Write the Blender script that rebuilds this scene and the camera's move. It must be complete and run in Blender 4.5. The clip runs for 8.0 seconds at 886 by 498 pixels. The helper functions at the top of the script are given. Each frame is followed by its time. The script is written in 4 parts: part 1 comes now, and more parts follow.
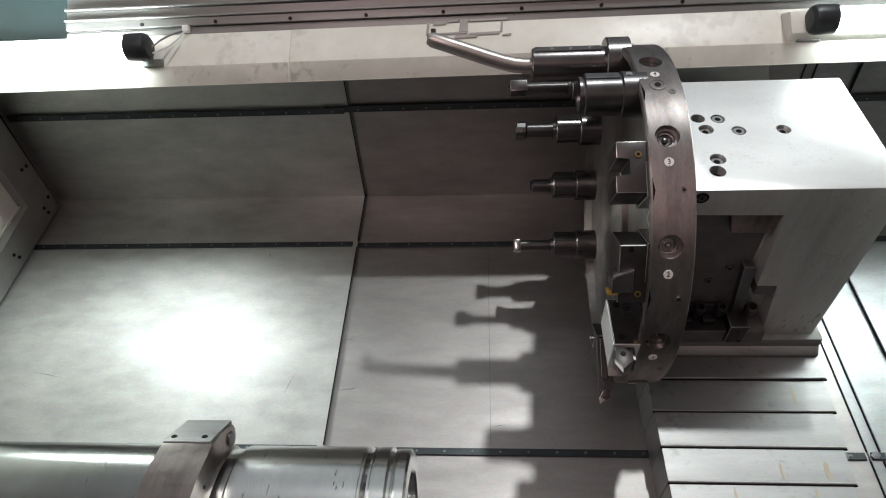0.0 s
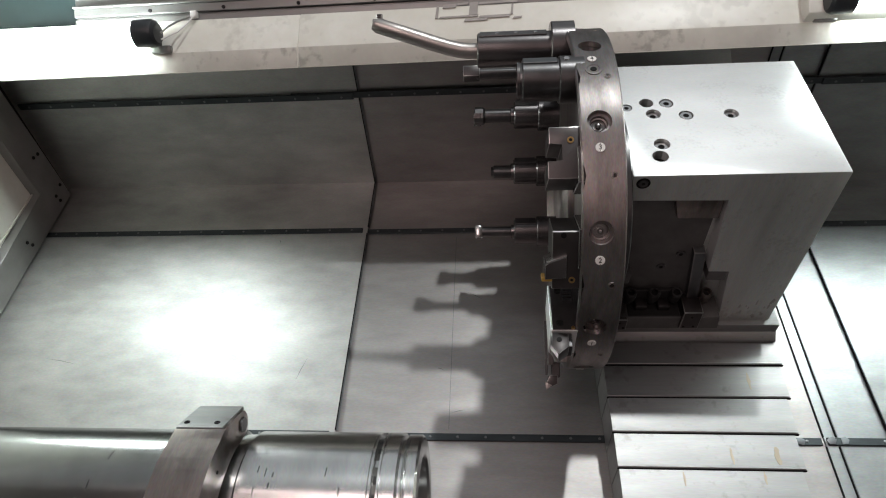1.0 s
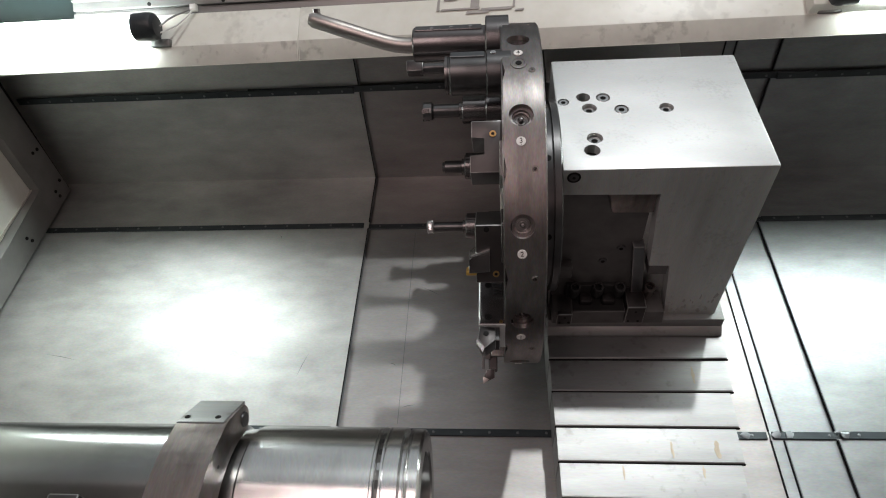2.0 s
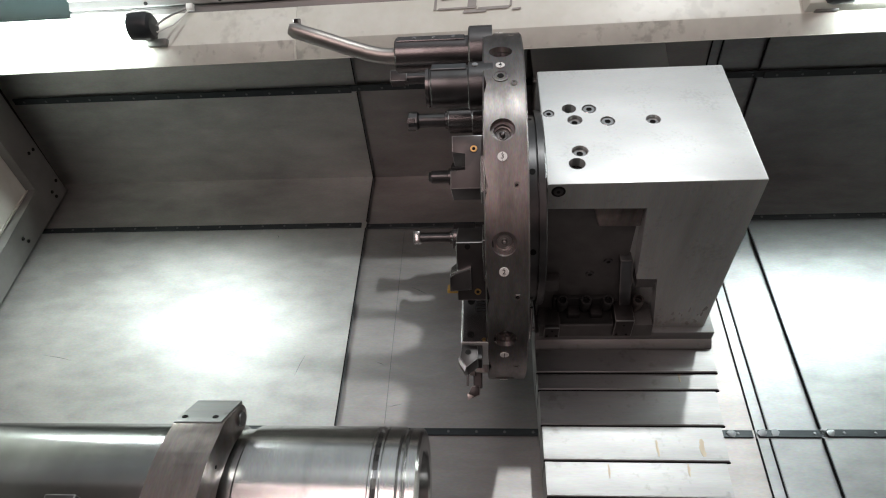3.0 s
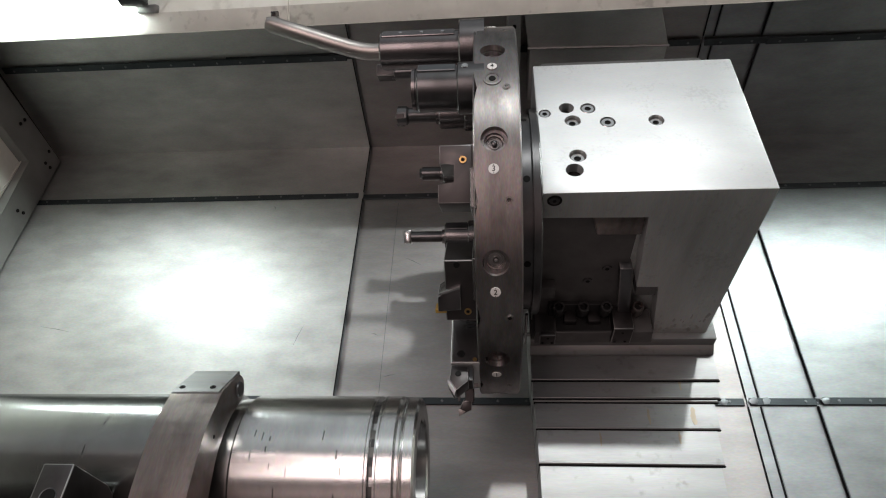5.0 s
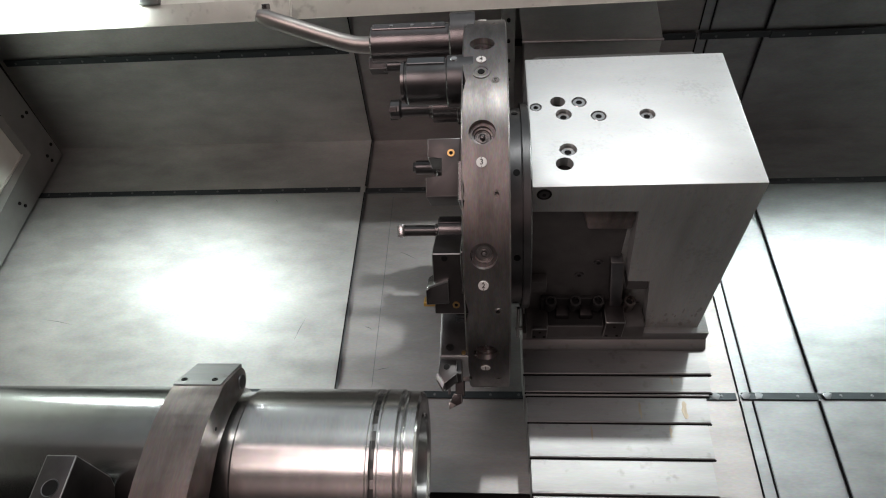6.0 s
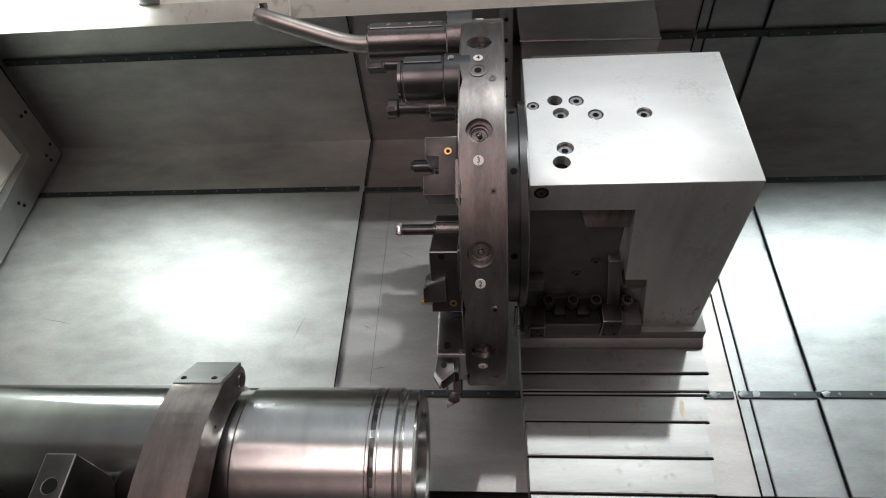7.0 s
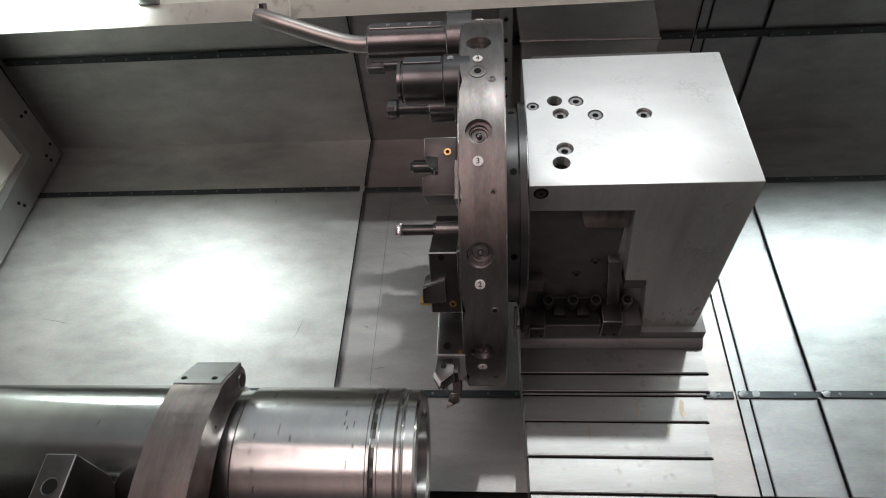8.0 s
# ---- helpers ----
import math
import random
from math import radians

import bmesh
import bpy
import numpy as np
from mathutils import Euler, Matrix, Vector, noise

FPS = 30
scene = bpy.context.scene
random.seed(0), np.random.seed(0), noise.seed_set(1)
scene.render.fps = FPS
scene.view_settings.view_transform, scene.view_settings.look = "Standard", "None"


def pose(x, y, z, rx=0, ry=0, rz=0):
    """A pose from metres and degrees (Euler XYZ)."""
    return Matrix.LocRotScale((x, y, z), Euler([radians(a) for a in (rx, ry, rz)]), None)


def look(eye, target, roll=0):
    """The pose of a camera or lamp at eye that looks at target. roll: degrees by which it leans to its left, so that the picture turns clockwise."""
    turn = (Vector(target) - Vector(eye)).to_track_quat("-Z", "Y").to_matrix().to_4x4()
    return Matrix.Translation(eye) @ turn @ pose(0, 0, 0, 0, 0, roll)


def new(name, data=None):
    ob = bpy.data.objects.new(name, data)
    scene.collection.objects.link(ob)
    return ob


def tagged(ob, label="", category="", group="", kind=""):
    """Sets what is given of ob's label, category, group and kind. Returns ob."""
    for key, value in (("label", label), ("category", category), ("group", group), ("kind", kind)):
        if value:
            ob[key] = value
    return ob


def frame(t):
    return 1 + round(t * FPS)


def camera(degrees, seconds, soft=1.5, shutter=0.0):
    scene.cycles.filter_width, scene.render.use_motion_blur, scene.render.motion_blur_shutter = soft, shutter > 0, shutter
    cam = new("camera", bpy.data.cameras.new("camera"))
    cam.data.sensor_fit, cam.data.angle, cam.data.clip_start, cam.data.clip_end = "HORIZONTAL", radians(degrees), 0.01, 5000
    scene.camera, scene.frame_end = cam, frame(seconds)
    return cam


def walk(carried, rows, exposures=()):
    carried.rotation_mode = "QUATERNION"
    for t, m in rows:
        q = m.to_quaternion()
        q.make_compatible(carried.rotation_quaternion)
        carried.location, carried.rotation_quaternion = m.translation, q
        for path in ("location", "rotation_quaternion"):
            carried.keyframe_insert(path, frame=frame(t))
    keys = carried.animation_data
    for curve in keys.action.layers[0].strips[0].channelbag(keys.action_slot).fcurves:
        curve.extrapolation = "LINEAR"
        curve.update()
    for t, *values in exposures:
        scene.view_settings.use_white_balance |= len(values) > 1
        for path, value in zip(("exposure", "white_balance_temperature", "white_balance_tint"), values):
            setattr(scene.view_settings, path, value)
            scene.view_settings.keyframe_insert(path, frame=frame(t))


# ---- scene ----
from mathutils.geometry import delaunay_2d_cdt

SLANT = 45.0                                   # the bed's slope
M = pose(0, 0, 1.3, SLANT, 0, 0)               # machine axes: x along the spindle, y up the slope, z square to the bed
cam = camera(69.9, 8.0, soft=1.1)
walk(cam, [
    (0.0, pose(-0.0452, -1.0318, 1.3962, 86.232, 0.806, 3.799)),
    (0.5, pose(-0.0455, -1.0289, 1.3943, 85.638, 0.964, 4.385)),
    (1.0, pose(-0.0466, -1.0260, 1.3948, 85.025, 1.099, 4.683)),
    (1.5, pose(-0.0494, -1.0208, 1.3911, 84.768, 1.184, 4.764)),
    (3.0, pose(-0.0500, -1.0180, 1.3864, 84.794, 1.321, 4.489)),
    (3.5, pose(-0.0480, -1.0189, 1.3842, 84.453, 1.388, 4.390)),
    (4.0, pose(-0.0469, -1.0163, 1.3851, 83.653, 1.468, 4.363)),
    (4.5, pose(-0.0474, -1.0119, 1.3838, 82.827, 1.524, 4.322)),
    (6.0, pose(-0.0487, -1.0097, 1.3810, 81.746, 1.356, 4.525)),
    (6.5, pose(-0.0489, -1.0111, 1.3785, 81.838, 1.383, 4.462)),
    (7.0, pose(-0.0486, -1.0110, 1.3787, 81.768, 1.398, 4.448)),
    (7.5, pose(-0.0487, -1.0109, 1.3791, 81.752, 1.407, 4.446)),
    (8.0, pose(-0.0489, -1.0108, 1.3791, 81.754, 1.409, 4.448)),
])
scene.view_settings.exposure = 0.0

# ---- light: the two tube lamps of the machine, and the workshop's light through the open front and top ----
world = bpy.data.worlds.new("workshop")
scene.world = world
world.use_nodes = True
wt = world.node_tree
wt.nodes.clear()
w_out = wt.nodes.new("ShaderNodeOutputWorld")
w_bg = wt.nodes.new("ShaderNodeBackground")
w_tc = wt.nodes.new("ShaderNodeTexCoord")
w_sep = wt.nodes.new("ShaderNodeSeparateXYZ")
w_map = wt.nodes.new("ShaderNodeMapRange")
w_ramp = wt.nodes.new("ShaderNodeValToRGB")
w_map.inputs["From Min"].default_value, w_map.inputs["From Max"].default_value = -1.0, 1.0
wt.links.new(w_tc.outputs["Generated"], w_sep.inputs[0])
wt.links.new(w_sep.outputs["Z"], w_map.inputs["Value"])
wt.links.new(w_map.outputs["Result"], w_ramp.inputs["Fac"])
wt.links.new(w_ramp.outputs["Color"], w_bg.inputs["Color"])
wt.links.new(w_bg.outputs["Background"], w_out.inputs["Surface"])
els = w_ramp.color_ramp.elements
els[0].position, els[0].color = 0.28, (0.055, 0.042, 0.040, 1)
els[1].position, els[1].color = 0.98, (0.48, 0.51, 0.53, 1)
for q_pos, q_col in ((0.40, (0.13, 0.095, 0.090, 1)), (0.50, (0.56, 0.41, 0.39, 1)), (0.60, (0.28, 0.215, 0.205, 1)), (0.78, (0.16, 0.145, 0.145, 1))):
    el = els.new(q_pos)
    el.color = q_col
w_bg.inputs["Strength"].default_value = 0.90
LAMP_GLOW = 86.0


def hall_lamp(name, aim, way, far, size, watts, colour, shape="DISK"):
    """A lamp of the workshop hall, hung clear of the machine; aim and way in the machine's axes."""
    li = bpy.data.lights.new(name, "AREA")
    li.shape, li.size, li.size_y, li.energy, li.color = shape, size, size, watts, colour
    ob = new(name, li)
    a = Vector(aim)
    e = a + Vector(way).normalized() * far
    ob.matrix_basis = look(M @ e, M @ a)
    return ob


hall_lamp("hall_lamp", (0.15, 0.0, 0.0), (0.193, 0.408, 1.0), 4.4, 0.14, 80, (0.97, 1.0, 0.99))
hall_lamp("hall_window", (-0.25, -0.387, 0.0), (-0.26, -0.16, 1.0), 2.0, 1.05, 15.5, (1.0, 0.79, 0.76), "SQUARE")


# ---- materials ----
def metal(name, colour, rough, metallic=1.0, streak=(1, 1, 1), scale=40, vary=0.18, stain=0.25, stain_colour=None,
          bump=0.02, grain=300.0, spots=0.0, spot_size=70.0, turned=0.0):
    """Metal or paint with stains at a large scale, brushed grain at a small one and fine relief."""
    m = bpy.data.materials.new(name)
    m.use_nodes = True
    nt = m.node_tree
    bsdf = nt.nodes["Principled BSDF"]
    tc = nt.nodes.new("ShaderNodeTexCoord")
    mp = nt.nodes.new("ShaderNodeMapping")
    mp.inputs["Scale"].default_value = streak
    nt.links.new(tc.outputs["Object"], mp.inputs["Vector"])
    big = nt.nodes.new("ShaderNodeTexNoise")
    big.inputs["Scale"].default_value, big.inputs["Detail"].default_value = scale * 0.12, 6.0
    big.inputs["Roughness"].default_value = 0.62
    nt.links.new(mp.outputs["Vector"], big.inputs["Vector"])
    fine = nt.nodes.new("ShaderNodeTexNoise")
    fine.inputs["Scale"].default_value, fine.inputs["Detail"].default_value = grain, 3.0
    nt.links.new(mp.outputs["Vector"], fine.inputs["Vector"])
    wipe = nt.nodes.new("ShaderNodeTexNoise")
    wipe.inputs["Scale"].default_value, wipe.inputs["Detail"].default_value = scale * 0.55, 5.0
    wipe.inputs["Distortion"].default_value = 0.25
    nt.links.new(mp.outputs["Vector"], wipe.inputs["Vector"])
    both = nt.nodes.new("ShaderNodeMix")
    both.data_type = "FLOAT"
    both.inputs["Factor"].default_value = 0.34
    nt.links.new(big.outputs["Fac"], both.inputs["A"])
    nt.links.new(wipe.outputs["Fac"], both.inputs["B"])
    ramp = nt.nodes.new("ShaderNodeValToRGB")
    ramp.color_ramp.elements[0].position, ramp.color_ramp.elements[1].position = 0.36, 0.66
    dark = stain_colour or tuple(c * (1 - stain) for c in colour)
    ramp.color_ramp.elements[0].color = (*dark, 1)
    ramp.color_ramp.elements[1].color = (*colour, 1)
    nt.links.new(both.outputs["Result"], ramp.inputs["Fac"])
    mix = nt.nodes.new("ShaderNodeMix")
    mix.data_type, mix.blend_type = "RGBA", "MULTIPLY"
    mix.inputs["Factor"].default_value = vary
    nt.links.new(ramp.outputs["Color"], mix.inputs["A"])
    nt.links.new(fine.outputs["Color"], mix.inputs["B"])
    out = mix.outputs["Result"]
    if spots:
        # small scattered dirt and rust specks, thicker where a slow noise gathers them
        sp = nt.nodes.new("ShaderNodeTexNoise")
        sp.inputs["Scale"].default_value, sp.inputs["Detail"].default_value = spot_size, 4.0
        nt.links.new(tc.outputs["Object"], sp.inputs["Vector"])
        slow = nt.nodes.new("ShaderNodeTexNoise")
        slow.inputs["Scale"].default_value, slow.inputs["Detail"].default_value = spot_size * 0.11, 2.0
        nt.links.new(tc.outputs["Object"], slow.inputs["Vector"])
        add = nt.nodes.new("ShaderNodeMath")
        add.operation = "ADD"
        nt.links.new(sp.outputs["Fac"], add.inputs[0])
        nt.links.new(slow.outputs["Fac"], add.inputs[1])
        sr = nt.nodes.new("ShaderNodeMapRange")
        sr.inputs["From Min"].default_value, sr.inputs["From Max"].default_value = 1.12, 1.28
        sr.inputs["To Min"].default_value, sr.inputs["To Max"].default_value = 0.0, spots
        nt.links.new(add.outputs["Value"], sr.inputs["Value"])
        dirt = nt.nodes.new("ShaderNodeMix")
        dirt.data_type = "RGBA"
        dirt.inputs["B"].default_value = (0.10, 0.085, 0.07, 1)
        nt.links.new(sr.outputs["Result"], dirt.inputs["Factor"])
        nt.links.new(out, dirt.inputs["A"])
        out = dirt.outputs["Result"]
    nt.links.new(out, bsdf.inputs["Base Color"])
    rr = nt.nodes.new("ShaderNodeMapRange")
    rr.inputs["From Min"].default_value, rr.inputs["From Max"].default_value = 0.3, 0.7
    rr.inputs["To Min"].default_value, rr.inputs["To Max"].default_value = rough * (1 + 0.25 * stain), rough * (1 - 0.22 * stain)
    nt.links.new(both.outputs["Result"], rr.inputs["Value"])
    nt.links.new(rr.outputs["Result"], bsdf.inputs["Roughness"])
    bsdf.inputs["Metallic"].default_value = metallic
    if turned:
        # fine turning grooves round the object's x axis spread the gloss along it
        tg = nt.nodes.new("ShaderNodeTangent")
        tg.direction_type, tg.axis = "RADIAL", "X"
        nt.links.new(tg.outputs["Tangent"], bsdf.inputs["Tangent"])
        bsdf.inputs["Anisotropic"].default_value = turned
        bsdf.inputs["Anisotropic Rotation"].default_value = 0.25
    if bump:
        bp = nt.nodes.new("ShaderNodeBump")
        bp.inputs["Strength"].default_value, bp.inputs["Distance"].default_value = bump * 5, 0.0006
        nt.links.new(fine.outputs["Fac"], bp.inputs["Height"])
        nt.links.new(bp.outputs["Normal"], bsdf.inputs["Normal"])
    return m


SHEET = metal("stainless_sheet", (0.625, 0.622, 0.608), 0.53, streak=(0.6, 1.3, 1.4), scale=36, stain=0.34, vary=0.32, grain=240)
# mid cover: the pinkish reflection on it is put into its colour
SHEET_WARM = metal("warm_reflection_sheet", (0.495, 0.474, 0.466), 0.45, streak=(0.5, 1.5, 1.4), scale=36, stain=0.32, vary=0.32, grain=240)
SHEET_WORN = metal("scuffed_sheet", (0.46, 0.478, 0.485), 0.42, streak=(0.55, 1.5, 1.3), scale=40, stain=0.36, vary=0.35, grain=220)
COVER = metal("cover_steel", (0.41, 0.412, 0.41), 0.45, streak=(0.4, 3, 1), scale=30, stain=0.28, vary=0.25, grain=200, spots=0.3, spot_size=60)
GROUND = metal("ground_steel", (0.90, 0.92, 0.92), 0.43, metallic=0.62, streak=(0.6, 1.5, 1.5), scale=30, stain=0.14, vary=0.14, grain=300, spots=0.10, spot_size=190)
GROUND_FRONT = metal("streaked_front_steel", (0.80, 0.82, 0.80), 0.46, streak=(2.2, 1, 0.35), scale=40, stain=0.24, vary=0.3, grain=300, spots=0.14, spot_size=150)
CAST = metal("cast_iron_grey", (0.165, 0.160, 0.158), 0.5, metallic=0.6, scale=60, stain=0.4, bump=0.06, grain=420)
TURRET = metal("dark_turned_steel", (0.475, 0.435, 0.425), 0.50, streak=(2.5, 0.6, 0.6), scale=70, stain=0.5, vary=0.5, grain=260, spots=0.25, spot_size=60, turned=0.75)
BLACK = metal("black_oxide_steel", (0.21, 0.198, 0.20), 0.25, metallic=0.9, scale=60, stain=0.45, grain=300, spots=0.3, spot_size=70)
HOLDER = metal("grey_holder_steel", (0.15, 0.147, 0.15), 0.30, metallic=0.9, scale=60, stain=0.45, grain=300, spots=0.3, spot_size=70)
SHAFT = metal("turned_shaft_steel", (0.82, 0.82, 0.81), 0.24, streak=(2.2, 0.5, 0.5), scale=22, stain=0.30, vary=0.3, grain=330, bump=0.012, turned=0.6)
SHAFT_DARK = metal("dark_shaft_steel", (0.36, 0.37, 0.36), 0.24, streak=(2.2, 0.5, 0.5), scale=22, stain=0.35, vary=0.3, grain=330, bump=0.012, turned=0.6)
ARM = metal("worn_arm_steel", (0.38, 0.33, 0.31), 0.34, streak=(2.6, 0.5, 0.5), scale=60, stain=0.5, vary=0.4, grain=240, spots=0.3, spot_size=60)
BLOCK = metal("oxide_block_steel", (0.095, 0.088, 0.088), 0.42, metallic=0.95, scale=60, stain=0.4, grain=300, spots=0.3, spot_size=70)
# brighter steel that paints highlights on bevels and the glint in the ports
GLINT = metal("glint_steel", (0.42, 0.41, 0.405), 0.30, scale=90, stain=0.5, grain=300)
DULL = metal("dull_screw_steel", (0.22, 0.23, 0.24), 0.4, scale=80, stain=0.3)
BAR = metal("boring_bar_steel", (0.46, 0.43, 0.41), 0.40, scale=60, stain=0.3, grain=260)
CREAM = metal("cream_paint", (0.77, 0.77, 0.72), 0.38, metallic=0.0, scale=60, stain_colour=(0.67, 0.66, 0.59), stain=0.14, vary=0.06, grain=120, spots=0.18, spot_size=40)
CREAM_EDGE = metal("darker_stained_cream_paint", (0.60, 0.585, 0.53), 0.5, metallic=0.0, scale=40, stain=0.25, vary=0.1, grain=120, spots=0.4, spot_size=50)
GREY_PAINT = metal("grey_paint", (0.24, 0.24, 0.23), 0.45, metallic=0.2, scale=40, stain=0.25, grain=160)
TEAL = metal("dark_green_paint", (0.024, 0.046, 0.048), 0.5, metallic=0.0, scale=40, stain=0.2)
RAIL = metal("rail_aluminium", (0.30, 0.295, 0.29), 0.5, streak=(0.3, 2, 2), scale=40, stain=0.25, grain=200)
RUBBER = metal("black_rubber", (0.012, 0.012, 0.013), 0.85, metallic=0.0, scale=60, stain=0.3)
CAP = metal("lamp_cap_plastic", (0.02, 0.025, 0.03), 0.4, metallic=0.0, scale=60, stain=0.2)
STRIP = metal("dark_strip", (0.07, 0.082, 0.088), 0.42, metallic=0.8, streak=(0.5, 2, 2), scale=60, stain=0.4)
BRASS = metal("brass", (0.62, 0.40, 0.17), 0.28, scale=80, stain=0.2)
GOLD = metal("coated_carbide", (0.72, 0.46, 0.12), 0.32, metallic=0.7, scale=80, stain=0.15)
BRIGHT = metal("bright_screw_steel", (0.62, 0.62, 0.62), 0.25, scale=80, stain=0.2)
# the darkness of deep holes put into colour; dark screws share it
SOCKET = metal("hole_black", (0.012, 0.012, 0.012), 0.5, metallic=0.2, scale=80, stain=0.2)
for deep in (SOCKET, RUBBER):
    deep.node_tree.nodes["Principled BSDF"].inputs["Specular IOR Level"].default_value = 0.12
WHITE = metal("white_enamel", (0.78, 0.78, 0.76), 0.35, metallic=0.0, scale=80, stain=0.06, vary=0.03)
INK = metal("black_ink", (0.015, 0.015, 0.015), 0.5, metallic=0.0, scale=80, stain=0.1)
RUST = metal("rusty_coolant_stain", (0.42, 0.36, 0.285), 0.48, metallic=0.85, streak=(1, .4, 1), scale=120, stain=0.25)
SMUDGE = metal("grey_adhesive_residue", (0.36, 0.33, 0.31), 0.5, metallic=0.0, scale=120, stain=0.2)
HOLLOW_DARK = metal("dark_hollow_steel", (0.17, 0.165, 0.16), 0.4, metallic=0.8, scale=160, stain=0.4)
GRIME = metal("thin_brown_oil_film", (0.65, 0.645, 0.62), 0.45, metallic=1.0, scale=160, stain=0.4)
CONCRETE = metal("concrete", (0.13, 0.12, 0.115), 0.7, metallic=0.0, scale=20, stain=0.25)
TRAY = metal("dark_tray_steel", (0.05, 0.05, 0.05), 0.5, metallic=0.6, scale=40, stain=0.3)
GLOW = bpy.data.materials.new("lamp_tube_glow")
GLOW.use_nodes = True
g_b = GLOW.node_tree.nodes["Principled BSDF"]
g_b.inputs["Base Color"].default_value = (0.9, 0.95, 0.95, 1)
g_b.inputs["Emission Color"].default_value = (0.89, 1.0, 0.975, 1)
g_b.inputs["Emission Strength"].default_value = LAMP_GLOW


# ---- mesh helpers ----
def box(bm, x0, x1, y0, y1, z0, z1, bevel=0.0, seg=2, worn_glint=False):
    vs = [bm.verts.new((x, y, z)) for x in (x0, x1) for y in (y0, y1) for z in (z0, z1)]
    fs = [(0, 1, 3, 2), (4, 6, 7, 5), (0, 4, 5, 1), (2, 3, 7, 6), (0, 2, 6, 4), (1, 5, 7, 3)]
    faces = [bm.faces.new([vs[i] for i in f]) for f in fs]
    if bevel:
        edges = list({e for f in faces for e in f.edges})
        bmesh.ops.bevel(bm, geom=edges, offset=bevel, segments=seg, affect="EDGES", profile=0.5, material=1 if worn_glint else -1)
    return bm


def prism(bm, pts, axis, a, b, bevel=0.0, worn_glint=False):
    """A polygon pulled along an axis (0 x, 1 y, 2 z) from a to b; pts give the other two coordinates in order."""
    def at(p, h):
        q = list(p)
        q.insert(axis, h)
        return q
    lo = [bm.verts.new(at(p, a)) for p in pts]
    hi = [bm.verts.new(at(p, b)) for p in pts]
    n = len(pts)
    faces = [bm.faces.new(lo), bm.faces.new(hi[::-1])]
    for i in range(n):
        faces.append(bm.faces.new((lo[i], hi[i], hi[(i + 1) % n], lo[(i + 1) % n])))
    if bevel:
        edges = list({e for f in faces for e in f.edges})
        bmesh.ops.bevel(bm, geom=edges, offset=bevel, segments=2, affect="EDGES", profile=0.5, material=1 if worn_glint else -1)
    return bm


def lathe(bm, prof, axis=0, centre=(0, 0, 0), seg=48, caps=True):
    """A turned body: prof rows are (position along the axis, radius)."""
    rings = []
    for p, r in prof:
        ring = []
        for i in range(seg):
            a = 2 * math.pi * i / seg
            q = [r * math.cos(a), r * math.sin(a)]
            q.insert(axis, p)
            ring.append(bm.verts.new((q[0] + centre[0], q[1] + centre[1], q[2] + centre[2])))
        rings.append(ring)
    for r0, r1 in zip(rings, rings[1:]):
        for i in range(seg):
            bm.faces.new((r0[i], r0[(i + 1) % seg], r1[(i + 1) % seg], r1[i]))
    if caps:
        bm.faces.new(rings[0])
        bm.faces.new(rings[-1][::-1])
    return bm


def tube(bm, pts, r, seg=20):
    """A round bar along a line of points."""
    rings = []
    pts = [Vector(p) for p in pts]
    for i, p in enumerate(pts):
        d = (pts[min(i + 1, len(pts) - 1)] - pts[max(i - 1, 0)]).normalized()
        u = d.cross(Vector((0.13, 0.31, 0.94))).normalized()
        v = d.cross(u)
        rad = r[i] if isinstance(r, (list, tuple)) else r
        rings.append([bm.verts.new(p + rad * (math.cos(2 * math.pi * k / seg) * u + math.sin(2 * math.pi * k / seg) * v)) for k in range(seg)])
    for r0, r1 in zip(rings, rings[1:]):
        for k in range(seg):
            bm.faces.new((r0[k], r0[(k + 1) % seg], r1[(k + 1) % seg], r1[k]))
    bm.faces.new(rings[0])
    bm.faces.new(rings[-1][::-1])
    return bm


def mesh_of(name, bm, material, smooth=24):
    bmesh.ops.recalc_face_normals(bm, faces=bm.faces)
    me = bpy.data.meshes.new(name)
    bm.to_mesh(me)
    bm.free()
    me.materials.append(material)
    # marked bevels get the brighter steel, an edge highlight held in colour
    if any(p.material_index == 1 for p in me.polygons):
        me.materials.append(GLINT)
    if smooth:
        for p in me.polygons:
            p.use_smooth = True
        me.set_sharp_from_angle(angle=radians(smooth))
    return me


def part(name, bm, material, parent, label="", at=None):
    """One mesh object under a thing or a part."""
    ob = new(name, bm if isinstance(bm, bpy.types.Mesh) else mesh_of(name, bm, material))
    ob.parent = parent
    if at is not None:
        ob.matrix_basis = at
    if label:
        ob["label"] = label
    return ob


def thing(name, label, category, at, group="", kind=""):
    ob = new(name)
    ob.empty_display_size = 0.05
    ob.matrix_basis = M @ at
    return tagged(ob, label, category, group, kind)


def solid(name, bm, material, label, category, at=None, group="", kind=""):
    ob = new(name, mesh_of(name, bm, material))
    ob.matrix_basis = M @ (at or Matrix())
    return tagged(ob, label, category, group, kind)


def B():
    return bmesh.new()


def screw(parent, at, r=0.006, head=0.004, material=None, name="screw", label=""):
    """A socket-head screw: turned head with a dark hexagon, standing along its own z."""
    s = part(name, lathe(B(), [(0, r), (head * 0.7, r), (head, r * 0.82), (head, r * 0.5), (head * 0.3, r * 0.46)], axis=2, seg=20), material or BRIGHT, parent, label, at)
    return s

# ---- the setting: the machine's slanted enclosure ----
XS, XL = -0.374, -1.265                        # the seam of the way cover, the left side wall
PZ = -0.412                                    # the bed cover's level
# the profile of the cover: along the bed, the crease, and up the back wall
PROFILE = [(-0.325, PZ), (0.42, PZ), (0.592, PZ + 0.002), (0.621, 0.02)]


